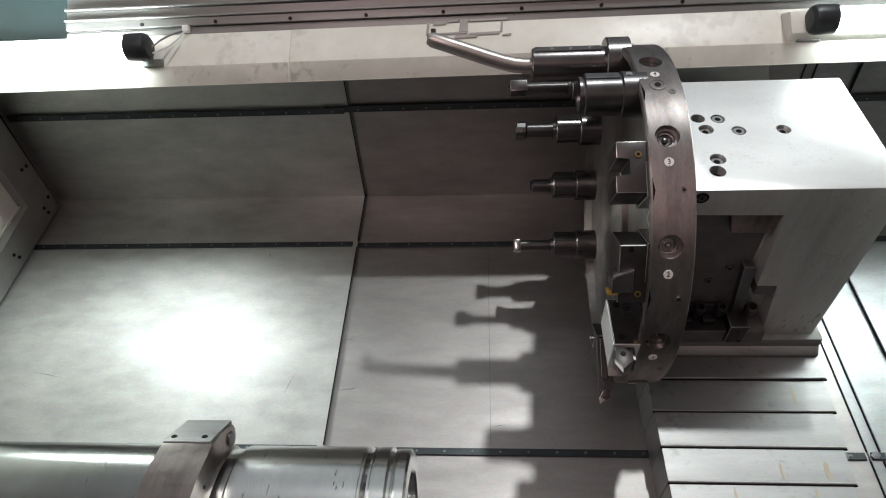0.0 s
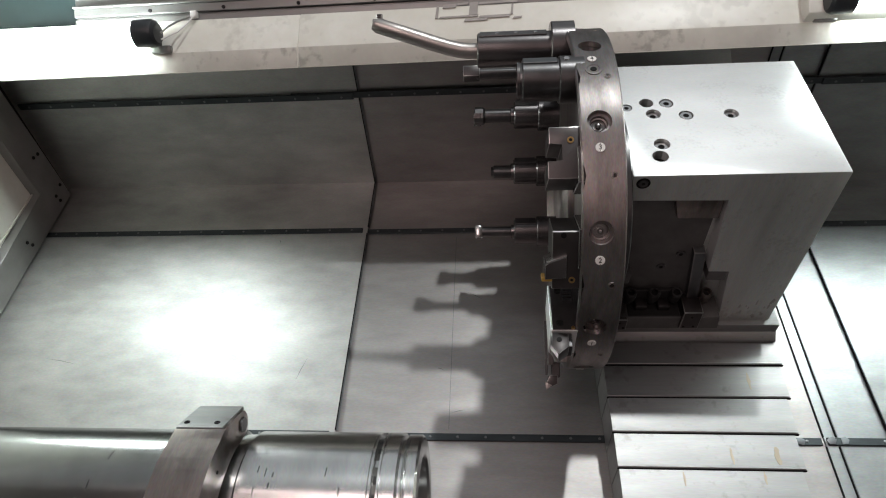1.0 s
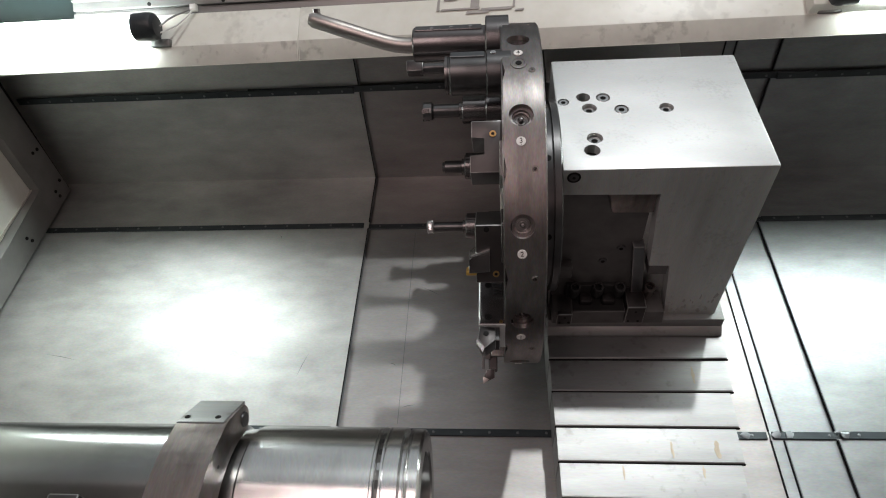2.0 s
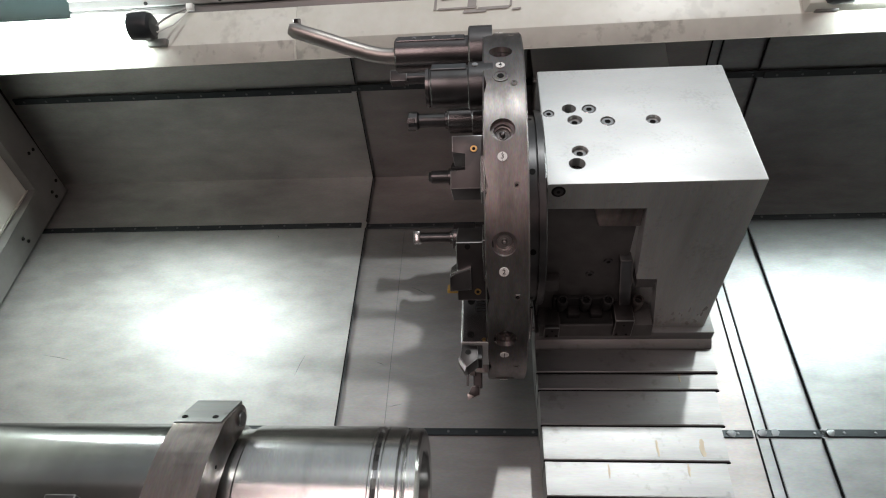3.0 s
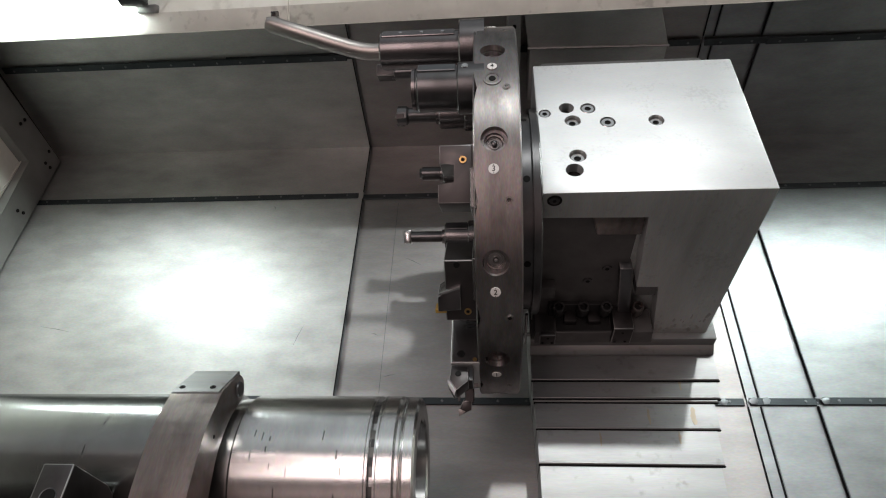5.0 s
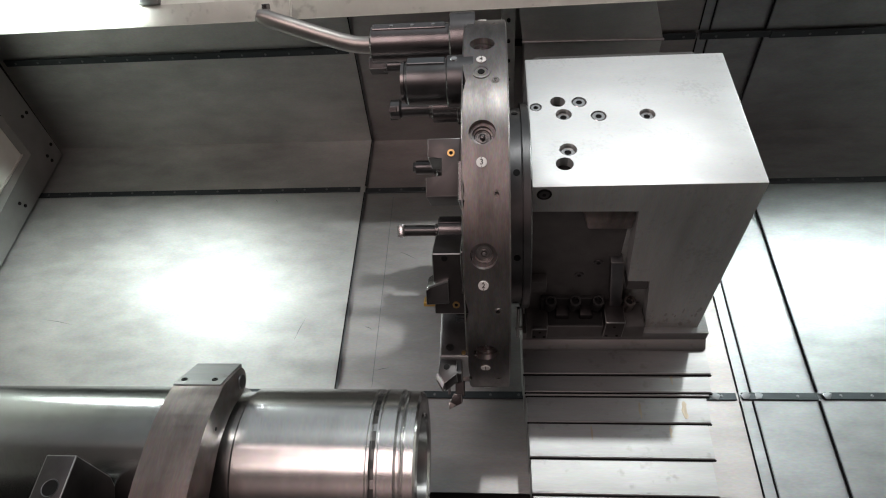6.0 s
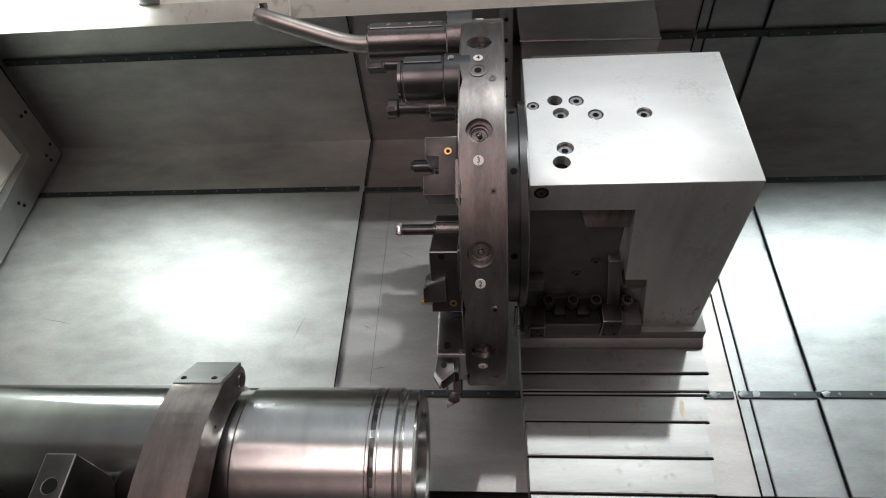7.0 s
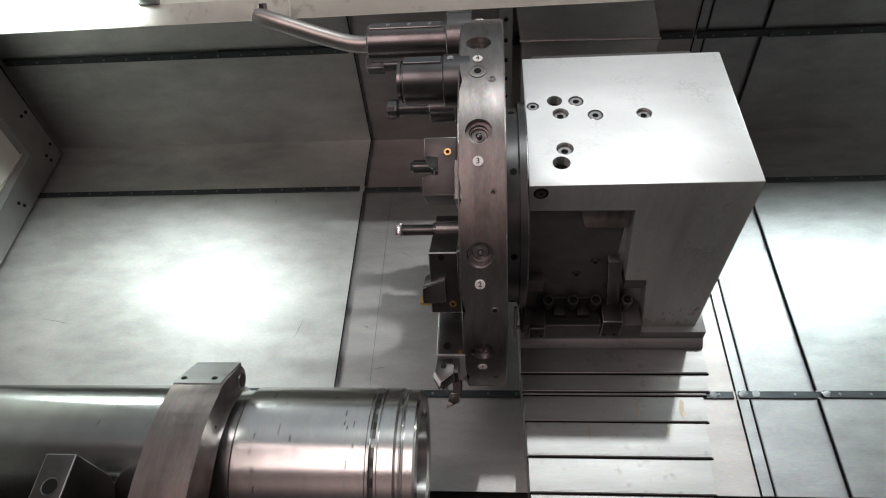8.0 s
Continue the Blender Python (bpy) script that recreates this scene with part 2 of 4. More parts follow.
def sheet_panel(bm, x0, x1, lift=0.0, thick=0.003):
    """A bent sheet along the profile, lifted by so much towards the inside."""
    inner = [(y, z + lift) for y, z in PROFILE[:2]] + [(PROFILE[2][0] - lift * 0.7, PROFILE[2][1] + lift), (PROFILE[3][0] - lift, PROFILE[3][1])]
    outer = [(PROFILE[3][0] - lift + thick, PROFILE[3][1]), (PROFILE[2][0] - lift * 0.7 + thick, PROFILE[2][1] + lift - thick),
             (PROFILE[1][0], PROFILE[1][1] + lift - thick), (PROFILE[0][0], PROFILE[0][1] + lift - thick)]
    return prism(bm, inner + outer, 0, x0, x1)


def cover_strips(panel, x0, x1, lift):
    """The dark joint strips with their small screws, on a panel."""
    for y0, y1 in ((-0.1450, -0.1300), (0.4035, 0.4195)):
        s = part("joint_strip", box(B(), x0, x1, y0, y1, PZ + lift, PZ + lift + 0.004, 0.001, 1), STRIP, panel, "dark joint strip with small screws")
        n = max(1, int((x1 - x0) / 0.055))
        for i in range(n):
            part("screw", DOT, None, s, "", pose(x0 + (i + 0.5) * (x1 - x0) / n, (y0 + y1) / 2, PZ + lift + 0.004))
    yw = 0.6065 - lift
    s = part("joint_strip", box(B(), x0, x1, yw - 0.005, yw, -0.134, -0.117, 0.001, 1), STRIP, panel, "dark joint strip with small screws")
    n = max(1, int((x1 - x0) / 0.055))
    for i in range(n):
        part("screw", DOT, None, s, "", pose(x0 + (i + 0.5) * (x1 - x0) / n, yw - 0.005, -0.1255, 90, 0, 0))


DOT = mesh_of("screw", lathe(B(), [(0, 0.0028), (0.0012, 0.0026), (0.0016, 0.0014)], axis=2, seg=10), DULL)


def wiper(panel, x, lift, width=0.0023):
    """The black rubber edge of a sliding panel."""
    for k, ((y0, z0), (y1, z1)) in enumerate(zip(PROFILE, PROFILE[1:])):
        d = Vector((0, y1 - y0, z1 - z0))
        n = Vector((0, -d.z, d.y)).normalized()
        m = Matrix.Translation(Vector((x, y0, z0)) + n * lift) @ Matrix((Vector((1, 0, 0)), d.normalized(), n)).transposed().to_4x4()
        runs = [(0.004 if k else 0.0, d.length - 0.004)]
        if k == 0:
            runs = [(0.0, -0.147 - y0), (-0.128 - y0, d.length - 0.019)]
        elif k == 2:
            q = (-0.1255 - z0) / d.normalized().z
            runs = [(0.004, q - 0.011), (q + 0.011, d.length)]
        for u0, u1 in runs:
            part("wiper_edge", box(B(), -width / 2, width / 2, u0, u1, -0.001, 0.0032), RUBBER, panel, "black rubber wiper edge", m)
            part("holding_strip", box(B(), width / 2 + 0.0002, width / 2 + 0.0026, u0, u1, -0.001, 0.0016), DULL, panel, "thin bright strip holding the wiper", m)


cover_left = thing("way_cover", "fixed stainless way cover panel with brushed stains, at the chuck side", "machine cover", pose(0, 0, 0), "way covers", "structure")
part("sheet", sheet_panel(B(), XL, XS, 0.006), SHEET, cover_left)
cover_strips(cover_left, XL + 0.02, XS - 0.012, 0.006)
wiper(cover_left, XS, 0.006)

cover_mid = thing("way_cover", "sliding stainless way cover panel beside the turret carriage", "machine cover", pose(0, 0, 0), "way covers", "structure")
part("sheet", sheet_panel(B(), -0.72, 0.4102, 0.0), SHEET_WARM, cover_mid)
cover_strips(cover_mid, -0.70, 0.406, 0.0)
part("joint_line", box(B(), -0.3045, -0.3035, -0.12, 0.39, PZ - 0.0005, PZ + 0.0006), DULL, cover_mid)
wiper(cover_mid, 0.411, 0.0)
part("rear_shield", prism(B(), [(0.012, -0.050), (0.303, -0.056), (0.268, 0.045), (0.0, 0.045)], 1, 0.500, 0.600, 0.002), SHEET, cover_mid, "dark sheet shield behind the housing")
part("rear_shield", prism(B(), [(0.016, -0.20), (0.305, -0.20), (0.305, -0.057), (0.016, -0.051)], 1, 0.512, 0.590, 0.002), SHEET, cover_mid, "lower sheet of the rear shield")
part("shield_lip", tube(B(), [(0.011, 0.499, -0.050), (0.304, 0.499, -0.056)], 0.003, 8), COVER, cover_mid, "bright folded lip")
post = part("bolted_post", box(B(), -0.032, -0.004, 0.505, 0.590, -0.25, 0.04, 0.002), SHEET, cover_mid, "dark bolted post")
for z in (-0.20, -0.15, -0.10, -0.05, 0.0):
    part("bolt", lathe(B(), [(0, 0.0045), (0.003, 0.004)], axis=1, seg=12), SOCKET, post, "", pose(-0.018, 0.505, z, 0, 0, 180))
rt = random.Random(9)


def bent_tab(panel, x, lift):
    """A crumpled bright end of the joint strip."""
    bm = B()
    pts = [(x + 0.011 * math.cos(g) * rt.uniform(0.6, 1.0), -0.1375 + 0.009 * math.sin(g) * rt.uniform(0.6, 1.1)) for g in (0.3, 1.2, 2.2, 3.0, 4.0, 5.2)]
    top = [bm.verts.new((px_, py_, PZ + lift + 0.0045 + rt.uniform(0, 0.002))) for px_, py_ in pts]
    low = [bm.verts.new((px_, py_, PZ + lift + 0.003)) for px_, py_ in pts]
    mid = bm.verts.new((x, -0.1375, PZ + lift + 0.0065))
    for i in range(6):
        bm.faces.new((top[i], top[(i + 1) % 6], mid))
        bm.faces.new((top[i], low[i], low[(i + 1) % 6], top[(i + 1) % 6]))
    part("bent_tab", bm, DULL, panel, "crumpled bright strip end")



cover_narrow = thing("way_cover", "narrow stainless strip between two black wiper edges", "machine cover", pose(0, 0, 0), "way covers", "structure")
part("sheet", sheet_panel(B(), 0.4118, 0.62, 0.002), SHEET_WORN, cover_narrow)
cover_strips(cover_narrow, 0.415, 0.62, 0.002)
wiper(cover_narrow, 0.4338, 0.002)
bent_tab(cover_narrow, 0.423, 0.002)
bent_tab(cover_narrow, 0.446, 0.002)
bent_tab(cover_mid, 0.366, 0.0)

cover_right = thing("way_cover", "stainless way cover panel at the tailstock side", "machine cover", pose(0, 0, 0), "way covers", "structure")
part("sheet", sheet_panel(B(), 0.0, 1.3, 0.006), SHEET_WORN, cover_right)
cover_strips(cover_right, 0.012, 1.3, 0.006)
wiper(cover_right, 0.0, 0.006)
bent_tab(cover_right, 0.016, 0.006)


def scratch(panel, lift, x0, y0, x1, y1, material):
    """A thin hair scratch in a cover's sheet."""
    a, b = Vector((x0, y0)), Vector((x1, y1))
    n = (b - a).orthogonal().normalized()
    mid = (a + b) / 2 + n * 0.0012
    pts = [a, mid - n * 0.0007, b, mid + n * 0.0007]
    part("scratch", prism(B(), [(p.x, p.y) for p in pts], 2, PZ + lift - 0.0002, PZ + lift + 0.0003), material, panel)


for mark in ((-0.630, -0.004, -0.593, 0.002), (-0.608, -0.002, -0.590, 0.004), (-0.334, 0.019, -0.318, 0.012)):
    scratch(cover_mid, 0.0, *mark, BRIGHT)
for mark in ((-0.636, 0.1266, -0.610, 0.125), (-0.277, 0.2205, -0.235, 0.198), (-0.30, -0.085, -0.272, -0.078)):
    scratch(cover_mid, 0.0, *mark, DULL)
for mark in ((-1.071, 0.036, -0.991, 0.021), (-0.60, 0.385, -0.594, 0.372), (-0.48, -0.02, -0.462, 0.04)):
    scratch(cover_left, 0.006, *mark, DULL)

# side walls
for nm, xw, sgn in (("wall_left", XL, -1), ("wall_right", 1.62, 1)):
    solid(nm, prism(B(), [(-0.9, -0.7), (0.75, -0.7), (0.75, 0.75), (-0.9, 0.75)], 0, xw, xw + sgn * 0.03), CREAM,
          "cream painted side wall of the machine enclosure", "wall", kind="structure")
fr = thing("wall_frame", "grey painted angled frame along the side wall", "wall trim", pose(0, 0, 0), kind="structure")
part("frame_plate", prism(B(), [(-0.36, PZ + 0.010), (0.560, PZ + 0.012), (0.576, -0.02), (0.482, -0.02), (0.4743, -0.3143), (0.2867, -0.3221), (-0.36, -0.345)], 0, XL, XL + 0.027, 0.003), GREY_PAINT, fr)
for y, z in ((0.343, -0.356), (0.351, -0.374), (0.546, -0.348), (0.511, -0.357), (0.514, -0.3765), (0.528, -0.234), (0.547, -0.2376)):
    part("screw", lathe(B(), [(0, 0.0048), (0.002, 0.0042)], axis=0, seg=14), SOCKET, fr, "", pose(XL + 0.027, y, z))
part("seal", prism(B(), [(-0.36, PZ + 0.0075), (0.575, PZ + 0.0095), (0.600, -0.02), (0.578, -0.02), (0.562, PZ + 0.014), (-0.36, PZ + 0.012)], 0, XL, XL + 0.012), RUBBER, fr, "black seal along the frame")
part("panel_crease", box(B(), XL, XL + 0.004, -0.2, 0.474, -0.316, -0.312), CREAM_EDGE, fr)

# the chip tray under the bed and the floor of the shop
solid("chip_tray", prism(B(), [(-0.9, -0.446), (0.78, -0.446), (0.78, -0.476), (-0.9, -0.476)], 0, XL - 0.03, 1.65), TRAY, "dark oily steel chip tray under the covers", "tray", kind="structure")
fl = new("floor", mesh_of("floor", box(B(), -4, 4, -4, 3, -0.1, 0.0), CONCRETE))
tagged(fl, "grey concrete workshop floor", "floor", kind="structure")
# added out of view, dark, so that the shaft's left reflects less light
fp = new("unseen_front_panel", mesh_of("unseen_front_panel", box(B(), -2.3, -0.70, -1.30, -1.25, 0.0, 2.2, 0.004), TRAY))
tagged(fp, "unseen dark panel added at the front to darken what the shaft reflects", "wall", kind="structure")
solid("wall_back", prism(B(), [(0.64, -0.6), (0.75, -0.6), (0.75, 0.0), (0.64, 0.0)], 0, XL - 0.03, 1.65), GREY_PAINT, "grey rear wall of the machine enclosure", "wall", kind="structure")

# the cream beam with the lamps: in upright axes
UP = pose(0, 0, 0, -SLANT, 0, 0)               # turns upright axes into the machine's
B0 = Vector((-0.0011, 0.4514, 0.0624))                 # lower front edge of the beam
BS = 0.975                                     # size of the beam's section and of all that is on it
BEAM = Matrix.Translation(B0) @ UP @ pose(0, 0, -0.002, 0, -0.45, 0) @ Matrix.Scale(BS, 4)
SECTION = [(0.0, 0.0), (0.0, 0.043), (0.029, 0.118), (0.21, 0.118), (0.21, 0.062)]
beam = thing("lamp_beam", "cream painted beam over the work space, lower face stained and coloured darker as in shade", "beam", BEAM, kind="structure")
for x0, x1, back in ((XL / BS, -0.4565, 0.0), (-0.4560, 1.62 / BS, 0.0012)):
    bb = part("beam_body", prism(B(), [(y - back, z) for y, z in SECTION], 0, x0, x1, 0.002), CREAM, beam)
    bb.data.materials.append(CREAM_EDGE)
    # upright front face: stains, and its shade below the lamps, as darker cream
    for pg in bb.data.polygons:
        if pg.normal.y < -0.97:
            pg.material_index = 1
part("lamp_bracket", prism(B(), [(0.0, 0.044), (-0.027, 0.055), (-0.019, 0.100), (0.023, 0.107)], 0, 0.560, 1.5, 0.002), CREAM, beam, "cream painted lamp bracket")
rail = thing("door_rail", "grey aluminium door rail with a row of screws", "rail", BEAM, kind="structure")
for y0, z0, z1 in ((0.033, 0.118, 0.131), (0.039, 0.131, 0.136), (0.031, 0.136, 0.154), (0.025, 0.154, 0.159), (0.037, 0.159, 0.178), (0.029, 0.178, 0.184), (0.041, 0.184, 0.26)):
    part("rail_profile", box(B(), -0.965, 1.62 / BS, y0, 0.14, z0, z1, 0.0012, 1), RAIL, rail)
for i in range(14):
    part("screw", lathe(B(), [(0, 0.0042), (0.002, 0.0038)], axis=1, seg=12), SOCKET, rail, "", pose(-0.790 + i * 0.1653, 0.0308, 0.1425, 0, 0, 180))
tw = new("wall_top", mesh_of("wall_top", box(B(), XL / BS, 1.62 / BS, 0.142, 0.17, 0.10, 0.62), TEAL))
tw.matrix_basis = M @ BEAM
tagged(tw, "dark green upper wall of the machine enclosure", "wall", kind="structure")


def tube_lamp(x0, x1, up, cabled):
    """A tubular machine lamp: glowing tube, black end caps, clips and a cable."""
    lamp = thing("tube_lamp", "glowing white tubular machine lamp with black end caps", "lamp", BEAM @ pose(0, -0.037, up), "lamps on the beam")
    part("tube", lathe(B(), [(x0, 0.016), (x0 + 0.001, 0.022), (x1 - 0.001, 0.022), (x1, 0.016)], axis=0, seg=28), GLOW, lamp, "glowing white tube")
    for x, s in ((x0, -1), (x1, 1)):
        prof = [(x - s * 0.004, 0.022), (x - s * 0.003, 0.028), (x + s * 0.030, 0.029), (x + s * 0.038, 0.026), (x + s * 0.043, 0.020), (x + s * 0.044, 0.010)]
        part("end_cap", lathe(B(), prof, axis=0, seg=28), CAP, lamp, "black plastic end cap")
        part("clip", box(B(), x + s * 0.016 - 0.010, x + s * 0.016 + 0.010, 0.01, 0.048, -0.018, 0.014, 0.003), CAP, lamp, "black mounting clip")
        part("clip_foot", box(B(), x + s * 0.030 - 0.022, x + s * 0.030 + 0.022, 0.028, 0.042, -0.034, -0.018, 0.002), GREY_PAINT, lamp, "grey clip foot")
    if not cabled:
        return lamp
    xe, s = x1, 1
    part("cable", tube(B(), [(xe + s * 0.048, 0, 0), (xe + s * 0.062, 0.006, 0.014), (xe + s * 0.070, 0.03, 0.030), (xe + s * 0.092, 0.060, 0.050)], 0.0021, 8), GREY_PAINT, lamp, "thin grey lamp cable")
    part("cable", tube(B(), [(xe + s * 0.046, 0.004, -0.012), (xe + s * 0.075, 0.02, 0.006), (xe + s * 0.088, 0.042, 0.030), (xe + s * 0.096, 0.060, 0.050)], 0.0016, 8), WHITE, lamp, "thin white lamp cable")
    part("cable_clip", box(B(), xe + s * 0.088, xe + s * 0.102, 0.052, 0.066, 0.044, 0.058, 0.002), WHITE, lamp, "small cable clip")
    return lamp


tube_lamp(-1.19, -0.782, 0.076, True)
tube_lamp(0.630, 1.26, 0.077, False)

smudge = thing("label_residue", "grey residue of a torn-off label on the beam", "residue", BEAM @ pose(-0.076, 0.0222, 0.103, -21, 0, 0) @ pose(0, -0.0022, 0), kind="structure")
for x0, x1, z0, z1 in ((-0.075, -0.045, 0.010, 0.02), (-0.090, -0.082, -0.014, 0.016), (-0.082, 0.0, -0.014, -0.009), (-0.02, 0.0, -0.009, 0.022), (-0.045, -0.02, 0.016, 0.022),
                      (0.0, 0.082, 0.016, 0.022), (0.066, 0.073, -0.012, 0.016), (0.0, 0.066, -0.018, -0.011), (-0.03, 0.02, -0.024, -0.016), (0.07, 0.09, -0.022, -0.017)):
    part("patch", prism(B(), [(x0, z0), (x1 - 0.002, z0 + 0.001), (x1, z1), (x0 + 0.003, z1 - 0.001)], 1, -0.0006, 0.0006), SMUDGE, smudge)

# ---- the turned shaft in its steady rest ----
AY, AZ, SR = -0.387, -0.08, 0.100
shaft = thing("shaft", "large bright turned steel shaft with oily marks and open end", "workpiece", pose(0, AY, AZ))
# darker steel here holds the dark surroundings that this length mirrors
part("shaft_body", lathe(B(), [(-1.28, 0.1045), (-0.405, 0.1045), (-0.400, 0.0982), (-0.398, 0.0980)], seg=120), SHAFT_DARK, shaft, "left length of the shaft, its dark reflections put into the steel's colour")
part("shaft_end", lathe(B(), [(-0.399, 0.0978), (-0.398, 0.0982), (-0.376, 0.0982), (-0.372, 0.1029), (-0.2075, 0.1029), (-0.2065, 0.1003), (-0.2045, 0.1003), (-0.2035, 0.1029),
     (-0.2030, 0.1029), (-0.2025, 0.0946), (-0.1965, 0.0946), (-0.196, 0.1029), (-0.1935, 0.1029), (-0.193, 0.0993), (-0.191, 0.0993), (-0.1905, 0.1029), (-0.1735, 0.1029), (-0.171, 0.0961), (-0.168, 0.0961), (-0.1665, 0.1008),
     (-0.1655, 0.0993), (-0.164, 0.1008), (-0.1625, 0.0993), (-0.161, 0.1008), (-0.150, 0.1008), (-0.147, 0.0977), (-0.147, 0.0752), (-0.150, 0.0721), (-0.24, 0.0700)], seg=120), SHAFT, shaft)
part("bore_floor", lathe(B(), [(-0.242, 0.071), (-0.239, 0.070)], seg=48), HOLLOW_DARK, shaft, "dark bottom of the bore")
# dark ring: what the groove reflects, given as colour
part("groove_floor", lathe(B(), [(-0.2024, 0.0949), (-0.1966, 0.0949)], seg=96, caps=False), HOLLOW_DARK, shaft, "groove floor coloured as the dark it reflects")
for k in range(26):
    bm = B()
    a0 = 13.846 * k
    pts = [[bm.verts.new((x, 0.0953 * math.sin(radians(a0 + 1.6 * j)), 0.0953 * math.cos(radians(a0 + 1.6 * j)))) for x in (-0.2018, -0.1972)] for j in range(5)]
    for p0, p1 in zip(pts, pts[1:]):
        bm.faces.new((p0[0], p0[1], p1[1], p1[0]))
    part("groove_notch", bm, TRAY if k % 3 else BRIGHT, shaft)
rnd = random.Random(4)
for i in range(34):
    x = rnd.choice((-0.345, -0.335, -0.322, -0.30, -0.262, -0.238, -0.225, -0.60, -0.56, -0.545)) + rnd.uniform(-0.006, 0.006)
    a0, da = rnd.uniform(-60, 90), rnd.uniform(3, 8)
    w, rr = rnd.uniform(0.0006, 0.0015), (0.10305 if x > -0.4 else 0.1047)
    bm = B()
    n = 6
    pts = []
    for k in range(n + 1):
        a = radians(a0 + da * k / n)
        ww = w * rnd.uniform(0.55, 1.0) * (1.0 if 0 < k < n else 0.5)
        sk = 0.0003 * k / n
        pts.append([bm.verts.new((x + sk + e * ww, rr * math.sin(a), rr * math.cos(a))) for e in (-1, 1)])
    for p0, p1 in zip(pts, pts[1:]):
        bm.faces.new((p0[0], p0[1], p1[1], p1[0]))
    part("tool_mark", bm, SHAFT_DARK if x > -0.4 else HOLDER, shaft)

rest = thing("steady_rest_arm", "curved ground steel steady rest arm reaching over the shaft", "steady rest", pose(0, AY - 0.003, AZ - 0.001))
X0, X1 = -0.453, -0.387
arc_o, arc_i = [], []
for k in range(25):
    d = -95 + 133 * k / 24
    ro = float(np.interp(d, (-95, -60, -30, -15, 14, 22, 30, 38), (0.250, 0.212, 0.182, 0.165, 0.1510, 0.1516, 0.1462, 0.1440)))
    ri = float(np.interp(d, (-95, -60, -37, -23, 10, 38), (0.19, 0.150, 0.127, 0.115, 0.1075, 0.1065)))
    arc_o.append((ro * math.sin(radians(d)), ro * math.cos(radians(d))))
    arc_i.append((ri * math.sin(radians(d)), ri * math.cos(radians(d))))
TIP_A = 42
tu, tv = Vector((math.sin(radians(TIP_A)), math.cos(radians(TIP_A)))), Vector((math.cos(radians(TIP_A)), -math.sin(radians(TIP_A))))
tip = []
for k in range(1, 12):
    a = math.pi * k / 12
    q = 0.1252 * tu + 0.0187 * (math.cos(a) * tu + math.sin(a) * tv)
    tip.append((q.x, q.y))
part("arm", prism(B(), arc_o + tip + arc_i[::-1], 0, X0, X1, 0.0015), ARM, rest)
aa = radians(41)
plate_m = Matrix.Translation((0, 0.1422 * math.sin(aa), 0.1422 * math.cos(aa))) @ Matrix.Rotation(-aa, 4, "X")
part("cover_plate", box(B(), X0 + 0.0005, X1 - 0.0035, -0.0497, 0.0175, -0.004, 0.0025, 0.0008, 1), COVER, rest, "ground cover plate", plate_m)
for x in (-0.444, -0.404):
    screw(rest, plate_m @ pose(x, -0.036, 0.002), 0.0038, 0.002, SOCKET)
part("roller_pin", lathe(B(), [(X1, 0.0105), (X1 + 0.002, 0.0095)], seg=24), HOLDER, rest, "roller pin", pose(0, 0.125 * tu.x, 0.125 * tu.y))
part("pin_hole", lathe(B(), [(X1, 0.0025), (X1 + 0.0006, 0.002)], seg=12), SOCKET, rest, "", pose(0, 0.131 * math.sin(radians(2)), 0.131 * math.cos(radians(2))))

blk = thing("rest_block", "dark grey steel block with one round hole", "machine block", pose(-0.530, -0.47, 0.06))
part("block_body", prism(B(), [(-0.06, -0.12), (0.0, -0.12), (0.034, -0.037), (0.034, 0.04), (-0.06, 0.04)], 0, -0.021, 0.015, 0.0015, worn_glint=True), BLOCK, blk)
part("hole_rim", lathe(B(), [(0.0399, 0.0098), (0.0406, 0.0094), (0.0402, 0.0080)], axis=2, seg=24, caps=False), DULL, blk, "chamfered rim", pose(-0.0015, -0.002, 0))
part("hole", lathe(B(), [(0.0398, 0.0086), (0.0408, 0.0084)], axis=2, seg=20), SOCKET, blk, "flat black disc for the depth of the drilled hole", pose(-0.0015, -0.002, 0))

# ---- the turret carriage; its things stand as at the end of the travel ----
housing = thing("turret_housing", "bright ground steel turret housing with recessed screws and dark pocket", "machine housing", pose(0, 0, 0))
HX, HY0, HY1, HZ0, HZ1 = 0.313, -0.069, 0.211, -0.263, 0.121

# holes of the top face: place, radius, depth of the screw head, whether a screw sits in it
TOP_HOLES = ((0.0125, 0.094, 0.0092, 0.001, True), (0.046, 0.105, 0.0115, 0, False), (0.078, 0.103, 0.0115, 0.001, True), (0.053, 0.076, 0.0120, 0.006, True),
             (0.104, 0.071, 0.0115, 0.001, True), (0.175, 0.072, 0.0115, 0.005, True), (0.054, 0.002, 0.0125, 0.006, True), (0.047, -0.026, 0.0125, 0, False))


